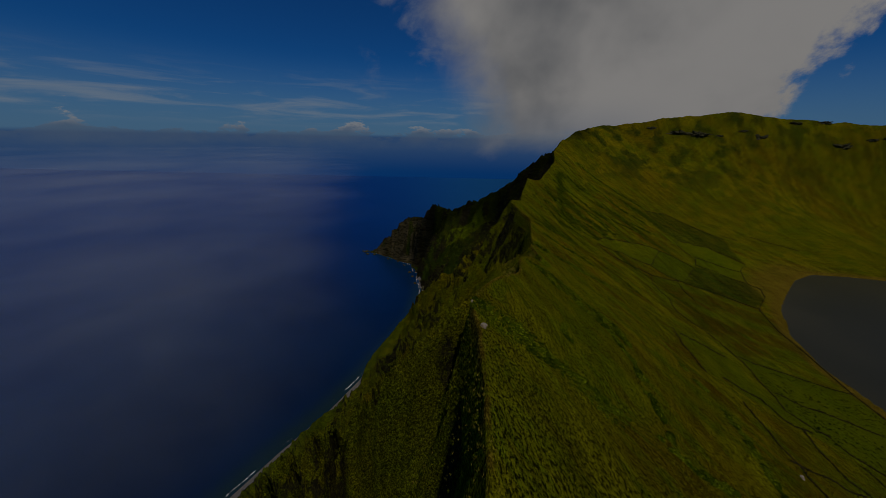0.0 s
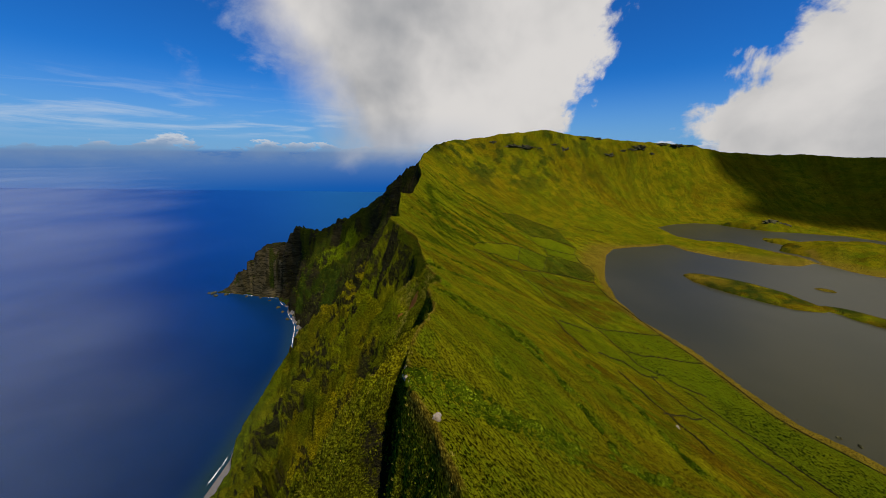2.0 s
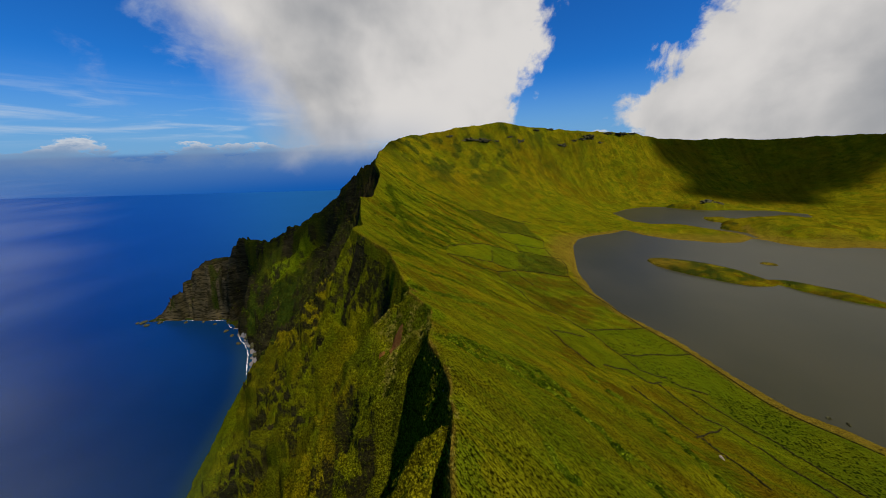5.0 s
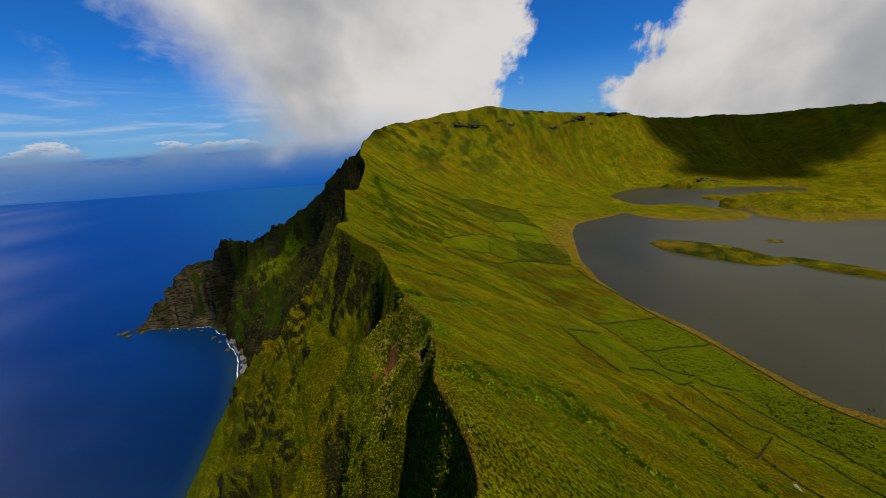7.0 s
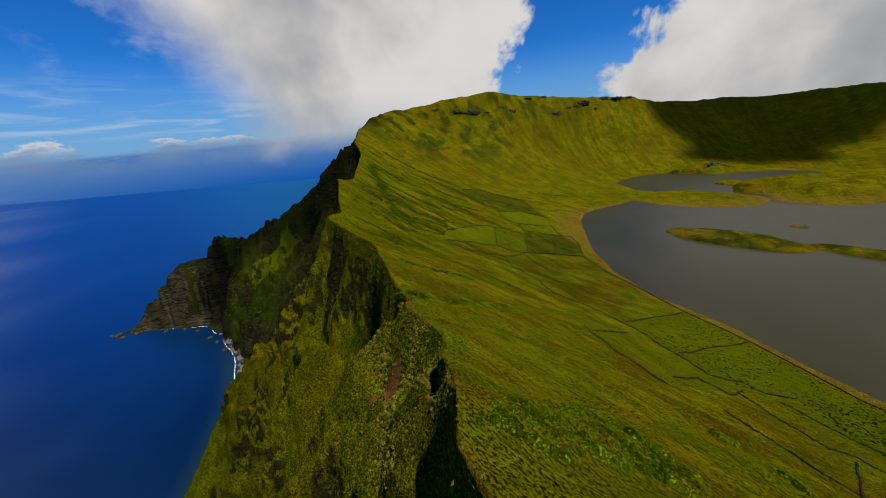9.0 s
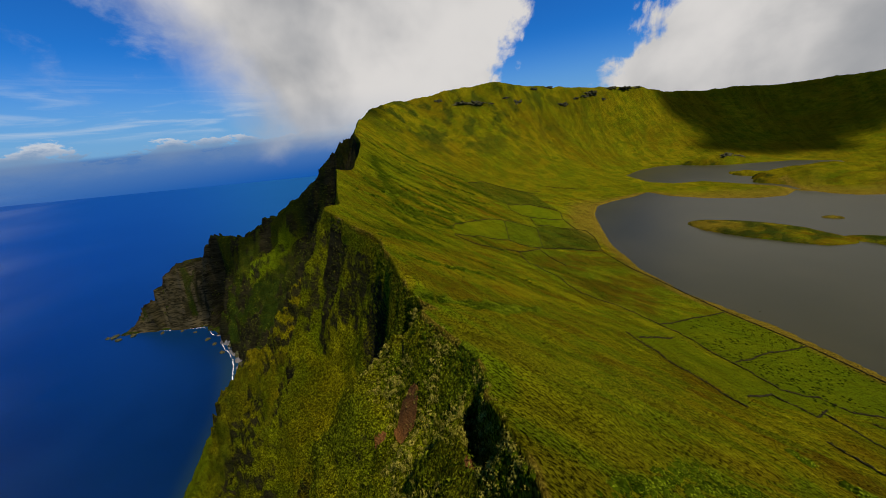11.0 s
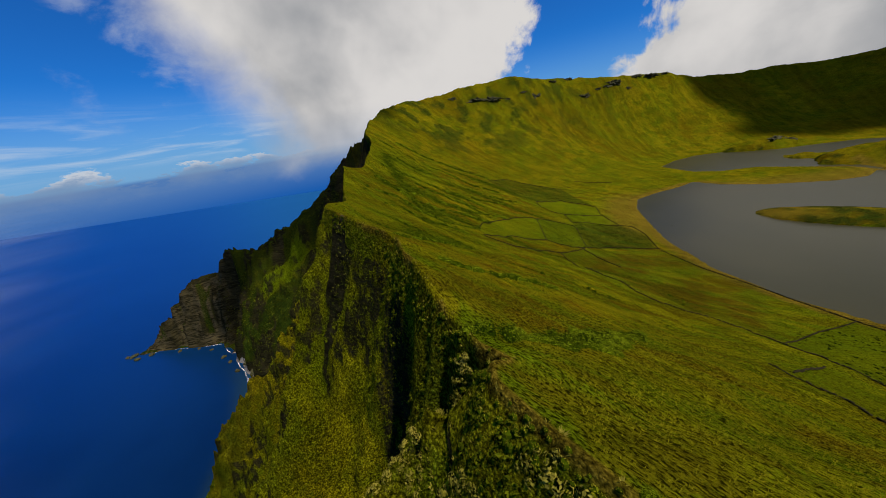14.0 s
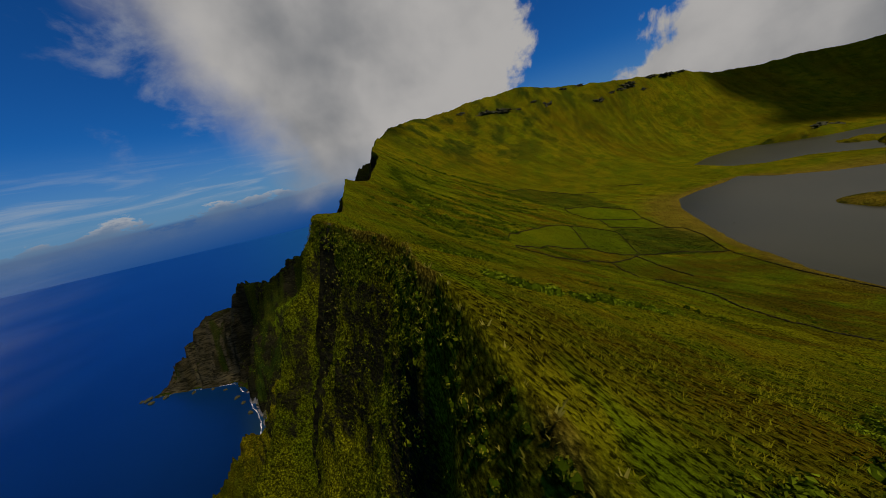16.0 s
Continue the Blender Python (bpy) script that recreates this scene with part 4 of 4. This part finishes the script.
def stone_wall(line):
    """A rough wall: irregular blocks laid end to end, three courses high."""
    spots = along(line, 0.9)
    run = np.gradient(spots, axis=0)
    run /= np.linalg.norm(run, axis=1, keepdims=True) + 1e-9
    points, faces = [], []
    box = np.array([(a, b, c) for c in (-1, 1) for b in (-1, 1) for a in (-1, 1)], float)
    quads = np.array(((0, 2, 3, 1), (4, 5, 7, 6), (0, 1, 5, 4), (2, 6, 7, 3), (0, 4, 6, 2), (1, 3, 7, 5)))
    far = spots[:, 1].mean() > 420
    z, _, _ = ground_at(spots[:, 0], spots[:, 1])
    for (px, py), (dx, dy), pz in zip(spots, run, z):
        if rng.random() < 0.03:
            continue
        for level in (0,) if far or rng.random() < 0.5 else (0, 1):
            half = np.array([0.52, 0.26, 0.50 if far else 0.26]) * rng.uniform(0.8, 1.25, 3)
            shape = (box + rng.uniform(-0.18, 0.18, box.shape)) * half
            shift = rng.uniform(-0.15, 0.15)
            wx = px + shape[:, 0] * dx - (shape[:, 1] + shift) * dy
            wy = py + shape[:, 0] * dy + (shape[:, 1] + shift) * dx
            wz = pz + shape[:, 2] + (0.35 if far else 0.18 + 0.45 * level)
            faces.append(quads + 8 * len(points))
            points.append(np.stack([wx, wy, wz], -1))
    return raw_mesh("stone_wall", np.concatenate(points), np.concatenate(faces), WALL_STONE)


for line in WALLS:
    tagged(stone_wall(line), "low dry stone wall of dark lichened basalt in the pasture", "stone wall", group="walls of the pastures")

for line in WALLS:
    spots = along(line, 1.1)
    spots = spots + rng.normal(0, 0.7, spots.shape)
    tagged(leafy("weeds", spots[:, 0], spots[:, 1], rng.uniform(0.25, 0.65, len(spots)), RUSH, rng, 8, 0.8, 0.5), "dark weeds grown up against the stone wall", "weeds", kind="stuff")

# ---- hedges of hydrangea and scrub that run down from the crest ----
CREST_HEDGES = (
    (((-27, 218), (-16, 224), (-4, 228), (6, 233), (17, 243), (30, 253), (41, 266)), 2.8, 2.2),
    (((-39, 272), (-28, 275), (-18, 284), (-7, 293), (4, 300), (16, 303)), 1.8, 1.8),
    (((-74, 328), (-66, 348), (-59, 383), (-42, 394)), 1.8, 1.8),
    (((-113, 451), (-96, 456), (-69, 460), (-53, 455), (-33, 443)), 1.8, 2.0),
    (((-122, 537), (-96, 529), (-68, 518), (-44, 528), (-9, 546)), 1.8, 2.2),
    (((-117, 603), (-85, 583), (-52, 578), (-19, 590)), 1.8, 2.2),
    (((-62, 582), (-38, 579), (-10, 576), (20, 583)), 1.8, 2.0),
)
SLOPE_HEDGES = (
    (((-26, 637), (6, 652), (34, 659)), 1.8, 2.0),
    (((10, 118), (21, 117), (31, 114)), 1.6, 1.6),
    (((42, 124), (50, 122), (54, 117)), 1.8, 1.6),
    (((64, 143), (69, 138), (75, 133), (76, 122)), 2.0, 1.8),
    (((108, 176), (119, 167), (130, 156), (136, 142), (140, 126), (143, 108), (147, 96), (154, 82)), 2.0, 1.8),
    (((57, 130), (67, 122), (74, 106), (83, 97), (88, 79), (94, 73), (99, 65), (103, 54)), 2.0, 1.8),
)
FAR_HEDGES = (
    (((50, 69), (51, 61), (57, 58)), 1.4, 1.5),
    (((27, 19), (39, 26), (53, 29), (67, 38), (79, 40), (95, 44), (112, 49), (130, 62)), 3.0, 1.6),
    (((-158, 614), (-92, 622), (-9, 614)), 2.0, 2.2),
    (((-150, 556), (-126, 543), (-79, 548), (-20, 560)), 2.0, 2.2),
    (((-180, 853), (-85, 856), (10, 832)), 2.5, 2.6),
    (((-150, 690), (-90, 700), (-20, 690), (50, 700)), 2.2, 2.4),
    (((-200, 780), (-120, 770), (-40, 740), (30, 740)), 2.2, 2.4),
    (((-138, 480), (-100, 492), (-60, 486), (-20, 500)), 1.8, 2.0),
)
HEDGES = CREST_HEDGES + SLOPE_HEDGES + FAR_HEDGES
def part(ob, parent):
    """Hang a mesh that stands where it belongs under its thing."""
    ob.parent = parent
    ob.matrix_parent_inverse = parent.matrix_world.inverted()
    return ob


for line, wide_, tall_ in HEDGES:
    hedge = new("hedge")
    hedge.matrix_world = pose(line[0][0], line[0][1], float(ground_at([line[0][0]], [line[0][1]])[0][0]))
    tagged(hedge, "rambling dark green hydrangea hedge on the grassy slope", "hedge", group="hedges on the crater slope")
    spots = along(line, 0.42)
    spots = spots + rng.normal(0, wide_ * 0.42, spots.shape)
    # bushes of a few metres, with thin places between them
    for first in range(0, len(spots), 14):
        bush = spots[first:first + 14]
        bush = bush[fbm(bush[:, 0] / 9, bush[:, 1] / 9, 2, 5) > -0.45]
        if len(bush) > 3:
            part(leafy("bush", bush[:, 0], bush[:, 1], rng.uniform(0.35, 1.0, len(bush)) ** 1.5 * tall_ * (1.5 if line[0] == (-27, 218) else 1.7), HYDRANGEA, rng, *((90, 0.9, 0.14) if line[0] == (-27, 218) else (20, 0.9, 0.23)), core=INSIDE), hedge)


def thicket(ring, per_metre, low, high, mat, label, leaves=34, leaf=0.19):
    xs, ys = [p[0] for p in ring], [p[1] for p in ring]
    count = int((max(xs) - min(xs)) * (max(ys) - min(ys)) * per_metre)
    x, y = rng.uniform(min(xs), max(xs), count), rng.uniform(min(ys), max(ys), count)
    keep = inside(x + 3 * fbm(x / 6, y / 6, 2, 3), y + 3 * fbm(x / 6, y / 6, 2, 4), ring)
    x, y = x[keep], y[keep]
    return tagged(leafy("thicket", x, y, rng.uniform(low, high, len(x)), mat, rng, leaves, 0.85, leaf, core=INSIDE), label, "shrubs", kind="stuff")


thicket(((-12, 178), (-7, 178), (-3, 172), (-1, 162), (-2, 155), (-6, 163), (-9, 170)), 2.6, 0.5, 1.2, HYDRANGEA, "dense dark green hydrangea thicket beside the cliff edge", 60, 0.15)
thicket(((7, 115), (8, 122), (13, 128), (24, 133), (45, 151), (58, 153), (69, 147), (77, 136), (79, 127), (66, 122), (54, 120), (42, 121), (33, 119), (24, 118), (14, 117)),
        0.40, 0.5, 1.7, HYDRANGEA, "broad hydrangea thicket on the grassy slope")
thicket(((24, 21), (40, 34), (49, 35), (62, 38), (72, 41), (86, 38), (83, 26), (69, 24), (59, 19), (50, 16), (39, 14), (31, 11)), 0.45, 0.5, 1.3, HYDRANGEA, "low hydrangea thicket near the crest")
thicket(((-20, 220), (-8, 229), (4, 239), (16, 249), (30, 258), (40, 262), (28, 247), (17, 237), (12, 226), (-2, 220)), 1.0, 0.8, 2.2, HYDRANGEA, "wide hydrangea thicket on the slope below the crest", 50, 0.15)
thicket(((73, 41), (78, 41), (79, 48), (74, 49)), 2.0, 0.6, 1.2, SHRUB, "lone dark round bush on the grassy slope")

# ---- low scrub along the rills of the upper slope ----
x, y = rng.uniform(-170, 190, 60000), rng.uniform(300, 860, 60000)
bed_at = field_at(where["rill"], x, y)
keep = (bed_at > 0.45) & (rng.random(len(x)) < bed_at) & (field_at(plots, x, y) < 0.3)
x, y = x[keep][:9000], y[keep][:9000]
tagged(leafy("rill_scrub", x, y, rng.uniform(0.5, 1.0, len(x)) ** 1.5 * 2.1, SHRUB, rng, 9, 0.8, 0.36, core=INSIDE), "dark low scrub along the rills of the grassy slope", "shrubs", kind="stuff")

# ---- rushes in the wet plots by the lake ----
for ring, per_metre in ((FIELDS[4][0], 0.045), (FIELDS[6][0], 0.10), (FIELDS[2][0], 0.05), (FIELDS[7][0], 0.09), (FIELDS[8][0], 0.06)):
    xs, ys = [p[0] for p in ring], [p[1] for p in ring]
    count = int((max(xs) - min(xs)) * (max(ys) - min(ys)) * per_metre)
    x, y = rng.uniform(min(xs), max(xs), count), rng.uniform(min(ys), max(ys), count)
    keep = inside(x, y, ring) & (fbm(x / 22, y / 22, 2, 9) > -0.25)
    tagged(leafy("rushes", x[keep], y[keep], rng.uniform(0.6, 1.25, keep.sum()), RUSH, rng, 10, 0.7, 0.3, core=RUSH),
           "dark rush clumps dotted over the wet meadow", "rushes", kind="stuff")

# ---- scrub on the cliff, grass on the slope ----
def strewn(count, box_, accept):
    x, y = rng.uniform(box_[0], box_[1], count), rng.uniform(box_[2], box_[3], count)
    s = field_at(where["signed"], x, y)
    area = np.hypot(1, field_at(steep, x, y))
    keep = rng.random(count) < accept(x, y, s) * np.minimum(area, 5) / 5
    return x[keep], y[keep]


x, y = strewn(255000, (-390, 60, -60, 480), lambda x, y, s: (s < -1.5) * smooth(s, -330, -60) * np.clip(0.55 + 0.8 * fbm(x / 20, y / 20, 3, 15), 0, 1) * (1 - 0.9 * field_at(rock, x, y)))
soft_spot = np.hypot((x + 31) / 5, (y - 176) / 8) > 1
x, y = x[soft_spot], y[soft_spot]
tagged(leafy("cliff_scrub", x, y, rng.uniform(0.55, 1.9, len(x)) * rng.uniform(0.7, 1.2, len(x)), SHRUB, rng, 12, 0.9, 0.29), "dense green scrub clinging to the cliff", "shrubs", kind="stuff")
x, y = rng.uniform(-960, -330, 16000), rng.uniform(430, 1060, 16000)
far_keep = (field_at(where["signed"], x, y) < -4) & (field_at(where["dry"], x, y) > 25) & (rng.random(len(x)) < np.clip(0.65 + 0.9 * fbm(x / 45, y / 45, 3, 155), 0, 1)) & (field_at(green_side, x, y) < 0.4)
x, y = x[far_keep], y[far_keep]
tagged(leafy("far_scrub", x, y, rng.uniform(1.8, 4.6, len(x)), SHRUB, rng, 8, 0.8, 0.30), "dark green scrub on the rugged slopes above the cove", "shrubs", kind="stuff")
x, y = strewn(60000, (-200, 70, -60, 430), lambda x, y, s: (s < 1.5) * (s > -45) * np.clip(0.25 + 0.9 * fbm(x / 14, y / 14, 2, 19) + 2.0 * (s > -4), 0, 1))
tagged(tufts("pale_tufts", x, y, rng.uniform(0.5, 1.3, len(x)), STRAW, rng, 7), "pale seeding grass tufts along the cliff top", "grass", kind="stuff")
x, y = strewn(330000, (-160, 200, -60, 430), lambda x, y, s: (s > 0.5) * (field_at(strip, x, y) < 0.3) * smooth(s, 190, 90) * np.clip(0.6 + 0.6 * fbm(x / 12, y / 12, 2, 25), 0, 1))
tagged(tufts("meadow_grass", x, y, rng.uniform(0.35, 0.8, len(x)), SWARD, rng, 5), "long wind-combed yellow-green grass on the slope", "grass", kind="stuff")
x, y = rng.uniform(-40, 75, 11000), rng.uniform(170, 320, 11000)
near_side = (field_at(where["signed"], x, y) > 0.6) & (field_at(strip, x, y) < 0.3)
x, y = x[near_side], y[near_side]
tagged(tufts("grass_tussocks", x, y, rng.uniform(0.35, 0.75, len(x)), SWARD, rng, 5), "short yellow-green grass tussocks behind the cliff edge", "grass", kind="stuff")
x, y = strewn(6500, (-62, 4, 130, 216), lambda x, y, s: (s < -1) * (s > -32) * (fbm(x / 9, y / 9, 2, 33) > -0.2) * 1.0)
tagged(leafy("tussocks", x, y, rng.uniform(0.7, 1.6, len(x)), STRAW, rng, 30, 0.9, 0.27), "pale straw tussocks among the scrub by the cliff edge", "grass", kind="stuff")
# bushes and sods that overhang the edge
y = rng.uniform(60, 420, 850)
x = edge_x(y) - rng.uniform(0.2, 4.5, len(y))
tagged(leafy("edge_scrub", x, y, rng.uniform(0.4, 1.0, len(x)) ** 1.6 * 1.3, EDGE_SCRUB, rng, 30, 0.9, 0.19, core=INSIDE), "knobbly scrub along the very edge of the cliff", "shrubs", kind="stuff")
x, y = rng.normal(-23, 1.2, 40), rng.normal(170, 1.6, 40)
tagged(leafy("yellow_flowers", x, y, rng.uniform(0.25, 0.5, len(x)), YELLOW, rng, 6, 0.6, 0.5), "small clump of yellow flowers on the cliff top", "flowers", kind="stuff")


# ---- rocks ----
def rock_mesh(name, seed, size, mat, detail=3, craggy=0.5):
    """A weathered rock or a jagged outcrop."""
    bm = bmesh.new()
    pick = random.Random(seed)
    made = bmesh.ops.create_icosphere(bm, subdivisions=detail, radius=1.0)
    for v in made["verts"]:
        p = Vector((v.co.x * max(1.6, size[0] / 9), v.co.y * 1.6, v.co.z * 1.2)) + Vector((seed * 7.1, seed * 3.3, seed))
        bulge = noise.fractal(p, 0.8, 2.1, 6)
        v.co *= 1 + craggy * (bulge if craggy < 0.6 else bulge + 0.6 * abs(noise.noise(p * 2.3)) - 0.25)
        v.co = Vector((v.co.x * size[0], v.co.y * size[1], v.co.z * size[2]))
    mesh = bpy.data.meshes.new(name)
    bm.to_mesh(mesh)
    bm.free()
    mesh.materials.append(mat)
    return new(name, mesh)


def place_rock(name, x, y, size, mat, label, category, seed, level=None, group="", crag=False, turn=None):
    ob = rock_mesh(name, seed, size, mat, 4 if crag else 3, 0.9 if crag else 0.5)
    z = float(ground_at([x], [y])[0][0]) if level is None else level
    ob.matrix_world = pose(x, y, z + size[2] * (-0.3 if crag else 0.25), 0, 0, seed * 47 % 360 if turn is None else turn)
    return tagged(ob, label, category, group)


for k, (x, y, s) in enumerate(((38.5, 4.5, 1.1), (26, 16, 0.5), (24.5, 20, 1.3), (23.5, 23, 0.7), (27.5, 14, 0.5), (14, 84, 0.6), (17, 62, 0.5))):
    place_rock("boulder", x, y, (s, s * 0.8, s * 1.1), BOULDER, "pale weathered boulder on the grassy crest", "rock", k + 1, group="boulders on the crest")
place_rock("white_stone", 165, 128, (1.9, 0.8, 0.6), BOULDER, "long whitish stone lying in the pasture", "rock", 21)
for k, (x, y, s) in enumerate(((357, 239, 2.2), (367, 233, 2.0), (330, 262, 0.7), (281, 640, 0.8), (300, 380, 0.8), (336, 254, 0.6))):
    place_rock("lake_rock", x, y, (s, s * 0.7, s * 0.6), CRAG, "small dark rock in the shallow lake water", "rock", k + 31, LAKE_LEVEL, "rocks in the lake")
for k, (x, y, a, h) in enumerate(((15, 1245, 34, 8), (62, 1266, 42, 9), (225, 1350, 20, 9), (419, 1438, 26, 8), (552, 1522, 38, 11), (520, 1500, 20, 6), (366, 1474, 24, 5),
                                  (728, 1604, 46, 8), (665, 1586, 30, 6), (300, 1436, 22, 5), (905, 1222, 36, 9), (950, 1226, 30, 7), (120, 1300, 14, 4),
                                  (480, 1480, 16, 5), (610, 1530, 18, 5), (-60, 1230, 16, 5), (180, 1345, 14, 4), (790, 1625, 24, 5))):
    place_rock("crag", x, y, (a * 0.8, a * 0.3, h * 0.9), CRAG, "dark craggy outcrop on the crater wall", "rock outcrop", k + 51, None, "outcrops of the crater wall", True, 24)
for k, (x, y, a, h) in enumerate(((-1296, 944, 14, 5), (-1318, 938, 8, 3), (-1262, 925, 10, 5), (-1225, 946, 9, 6), (-1120, 955, 7, 4), (-1050, 962, 6, 3), (-990, 950, 6, 3),
                                  (-905, 905, 8, 5), (-860, 880, 7, 4), (-800, 835, 9, 6), (-770, 850, 12, 9), (-730, 822, 14, 10), (-690, 770, 9, 7))):
    place_rock("sea_rock", x, y, (a, a * 0.7, h), CRAG, "dark rock washed by the surf below the cliff", "rock", k + 71, 0.0 if k < 9 else None, "rocks along the shore")


# ---- surf ----
def surf_material():
    made, n = material("sea_foam")
    place = n.add("ShaderNodeNewGeometry").outputs["Position"]
    edge = n.painted("edge").outputs["Color"]
    froth = n.math("ADD", n.noise(place, 0.09, 7.0, 0.75), n.math("MULTIPLY", n.math("SUBTRACT", edge, 0.5), 0.5))
    froth = n.math("ADD", froth, n.ramp(n.noise(place, 0.008, 3.0), 0.42, 0.62, -0.28, 0.04))
    shader = n.add("ShaderNodeBsdfPrincipled", {"Base Color": (0.78, 0.80, 0.80, 1), "Roughness": 0.8, "Alpha": n.ramp(froth, 0.65, 0.80)})
    n.add("ShaderNodeOutputMaterial", {"Surface": shader.outputs[0]})
    return made


def surf():
    """Foam that follows the shore in a ragged ribbon."""
    line = along(COAST[1:13], 4.0)
    run = np.gradient(line, axis=0)
    run /= np.linalg.norm(run, axis=1, keepdims=True)
    left = np.stack([-run[:, 1], run[:, 0]], -1)
    wander = 3 * fbm(np.arange(len(line)) / 9.0, np.zeros(len(line)), 3, 4)
    offs = (-2.0, 0.0, 1.5, 4.0, 9.0)
    fade = (0.0, 0.85, 1.0, 0.55, 0.0)
    points = np.stack([np.concatenate([line + left * (o + wander)[:, None], np.full((len(line), 1), 0.12 + 0.004 * k)], 1) for k, o in enumerate(offs)], 1)
    index = np.arange(points.shape[0] * len(offs)).reshape(-1, len(offs))
    faces = np.stack([index[:-1, :-1], index[:-1, 1:], index[1:, 1:], index[1:, :-1]], -1).reshape(-1, 4)
    ob = raw_mesh("surf", points.reshape(-1, 3), faces, surf_material(), True)
    values = np.tile(np.array(fade)[None, :, None], (points.shape[0], 1, 4))
    paint(ob, "edge", values)
    return tagged(ob, "white breaking surf along the shingle beach", "surf", kind="structure")


surf()


# ---- clouds that drift over the crater and mist over the sea ----
def vapour_material(name, low, high, most, scale, tint=(0.85, 0.86, 0.88)):
    made, n = material(name)
    place = n.add("ShaderNodeNewGeometry").outputs["Position"]
    edge = n.painted("edge").outputs["Color"]
    body = n.math("MULTIPLY", n.ramp(n.noise(place, scale, 7.0, 0.6, 0.3), low, high), n.ramp(edge, 0.0, 1.0))
    white = n.add("ShaderNodeBsdfDiffuse", {"Color": (*tint, 1.0)})
    thin = n.add("ShaderNodeBsdfTransparent")
    mixed = n.add("ShaderNodeMixShader", {0: n.math("MULTIPLY", body, most), 1: thin.outputs[0], 2: white.outputs[0]})
    n.add("ShaderNodeOutputMaterial", {"Surface": mixed.outputs[0]})
    return made


def vapour(name, x, y, z, edge, mat, label, category):
    ob = grid_mesh(name, x, y, z, mat)
    paint(ob, "edge", np.repeat(edge[..., None], 4, -1))
    bm = bmesh.new()
    bm.from_mesh(ob.data)
    bm.verts.ensure_lookup_table()
    bmesh.ops.delete(bm, geom=[bm.verts[k] for k in np.nonzero(edge.ravel() <= 0.001)[0]], context="VERTS")
    bm.to_mesh(ob.data)
    bm.free()
    return tagged(ob, label, category, kind="stuff")


CLOUD = vapour_material("cloud_vapour", 0.10, 0.30, 0.70, 0.004)
# what the cloud shades on the crater wall, carried up towards the sun
SHADED = ((840, 1720, 690), (868, 1666, 669), (929, 1567, 544), (939, 1429, 456), (840, 1310, 430), (985, 1285, 415), (1181, 1235, 408), (1290, 1160, 406), (1376, 1225, 427),
          (1480, 1255, 450), (1619, 1352, 521), (2000, 1400, 640), (2500, 1900, 600), (1800, 2300, 500), (900, 2050, 500))
SHADE = [(x + to_sun.x / to_sun.z * (1500 - z), y + to_sun.y / to_sun.z * (1500 - z)) for x, y, z in SHADED]
CX, CY = np.meshgrid(np.arange(1000, 3400, 30.0), np.arange(350, 2300, 30.0))
depth = np.where(inside(CX, CY, SHADE), 1, -1) * to_line(CX, CY, SHADE, True)[0] + 45 * fbm(CX / 130, CY / 130, 3, 44)
for k in range(2):
    vapour("cloud_layer", CX, CY, 1500 + 60 * k + 30 * fbm(CX / 200, CY / 200, 3, 46 + k), smooth(depth, -50, 90), CLOUD, "white cumulus cloud over the crater", "cloud")
# unseen cloud sheet added overhead, outlined so that its shadow darkens the ridge
RIDGE_SHADED = ((-210, 1000, 640), (-262, 905, 600), (-340, 880, 470), (-460, 905, 400), (-640, 960, 330), (-760, 930, 230), (-860, 930, 90), (-960, 985, 110), (-1010, 1070, 200), (-900, 1180, 200), (-500, 1250, 300), (-280, 1150, 500))
RIDGE_SHADE = [(x + to_sun.x / to_sun.z * (1500 - z), y + to_sun.y / to_sun.z * (1500 - z)) for x, y, z in RIDGE_SHADED]
OX, OY = np.meshgrid(np.arange(-900, 500, 25.0), np.arange(200, 1100, 25.0))
depth = np.where(inside(OX, OY, RIDGE_SHADE), 1, -1) * to_line(OX, OY, RIDGE_SHADE, True)[0] + 30 * fbm(OX / 110, OY / 110, 3, 47)
vapour("cloud_layer", OX, OY, 1500 + 30 * fbm(OX / 200, OY / 200, 3, 48), smooth(depth, -35, 50), CLOUD, "unseen white cloud sheet that shades the outer ridge", "cloud")
MIST = vapour_material("thin_mist", 0.20, 0.90, 0.155, 0.0013, (0.47, 0.51, 0.52))
MX, MY = np.meshgrid(np.arange(-4600, -60, 40.0), np.arange(-1200, 2900, 40.0))
for k, level in enumerate((340, 420, 490)):
    line = ((MY - 64) - 0.62 * (8 - MX)) / (1 + np.maximum(-MX - 300, 0) / 500) - np.clip(0.15 * (-MX - 600), 0, 60) + 40 * fbm(MX / 200, MY / 200, 2, 60 + k)
    edge = smooth(line, 40, -270) * smooth(MX, -110 - 30 * k, -330) * smooth(MX, -4580, -3400) * smooth(MY, -1180, -700) * smooth(MY, 2860, 2200)
    vapour("mist_layer", MX, MY, level + 6 * fbm(MX / 300, MY / 300, 2, 70 + k), edge, MIST, "thin grey sea mist drifting beside the cliff", "mist")
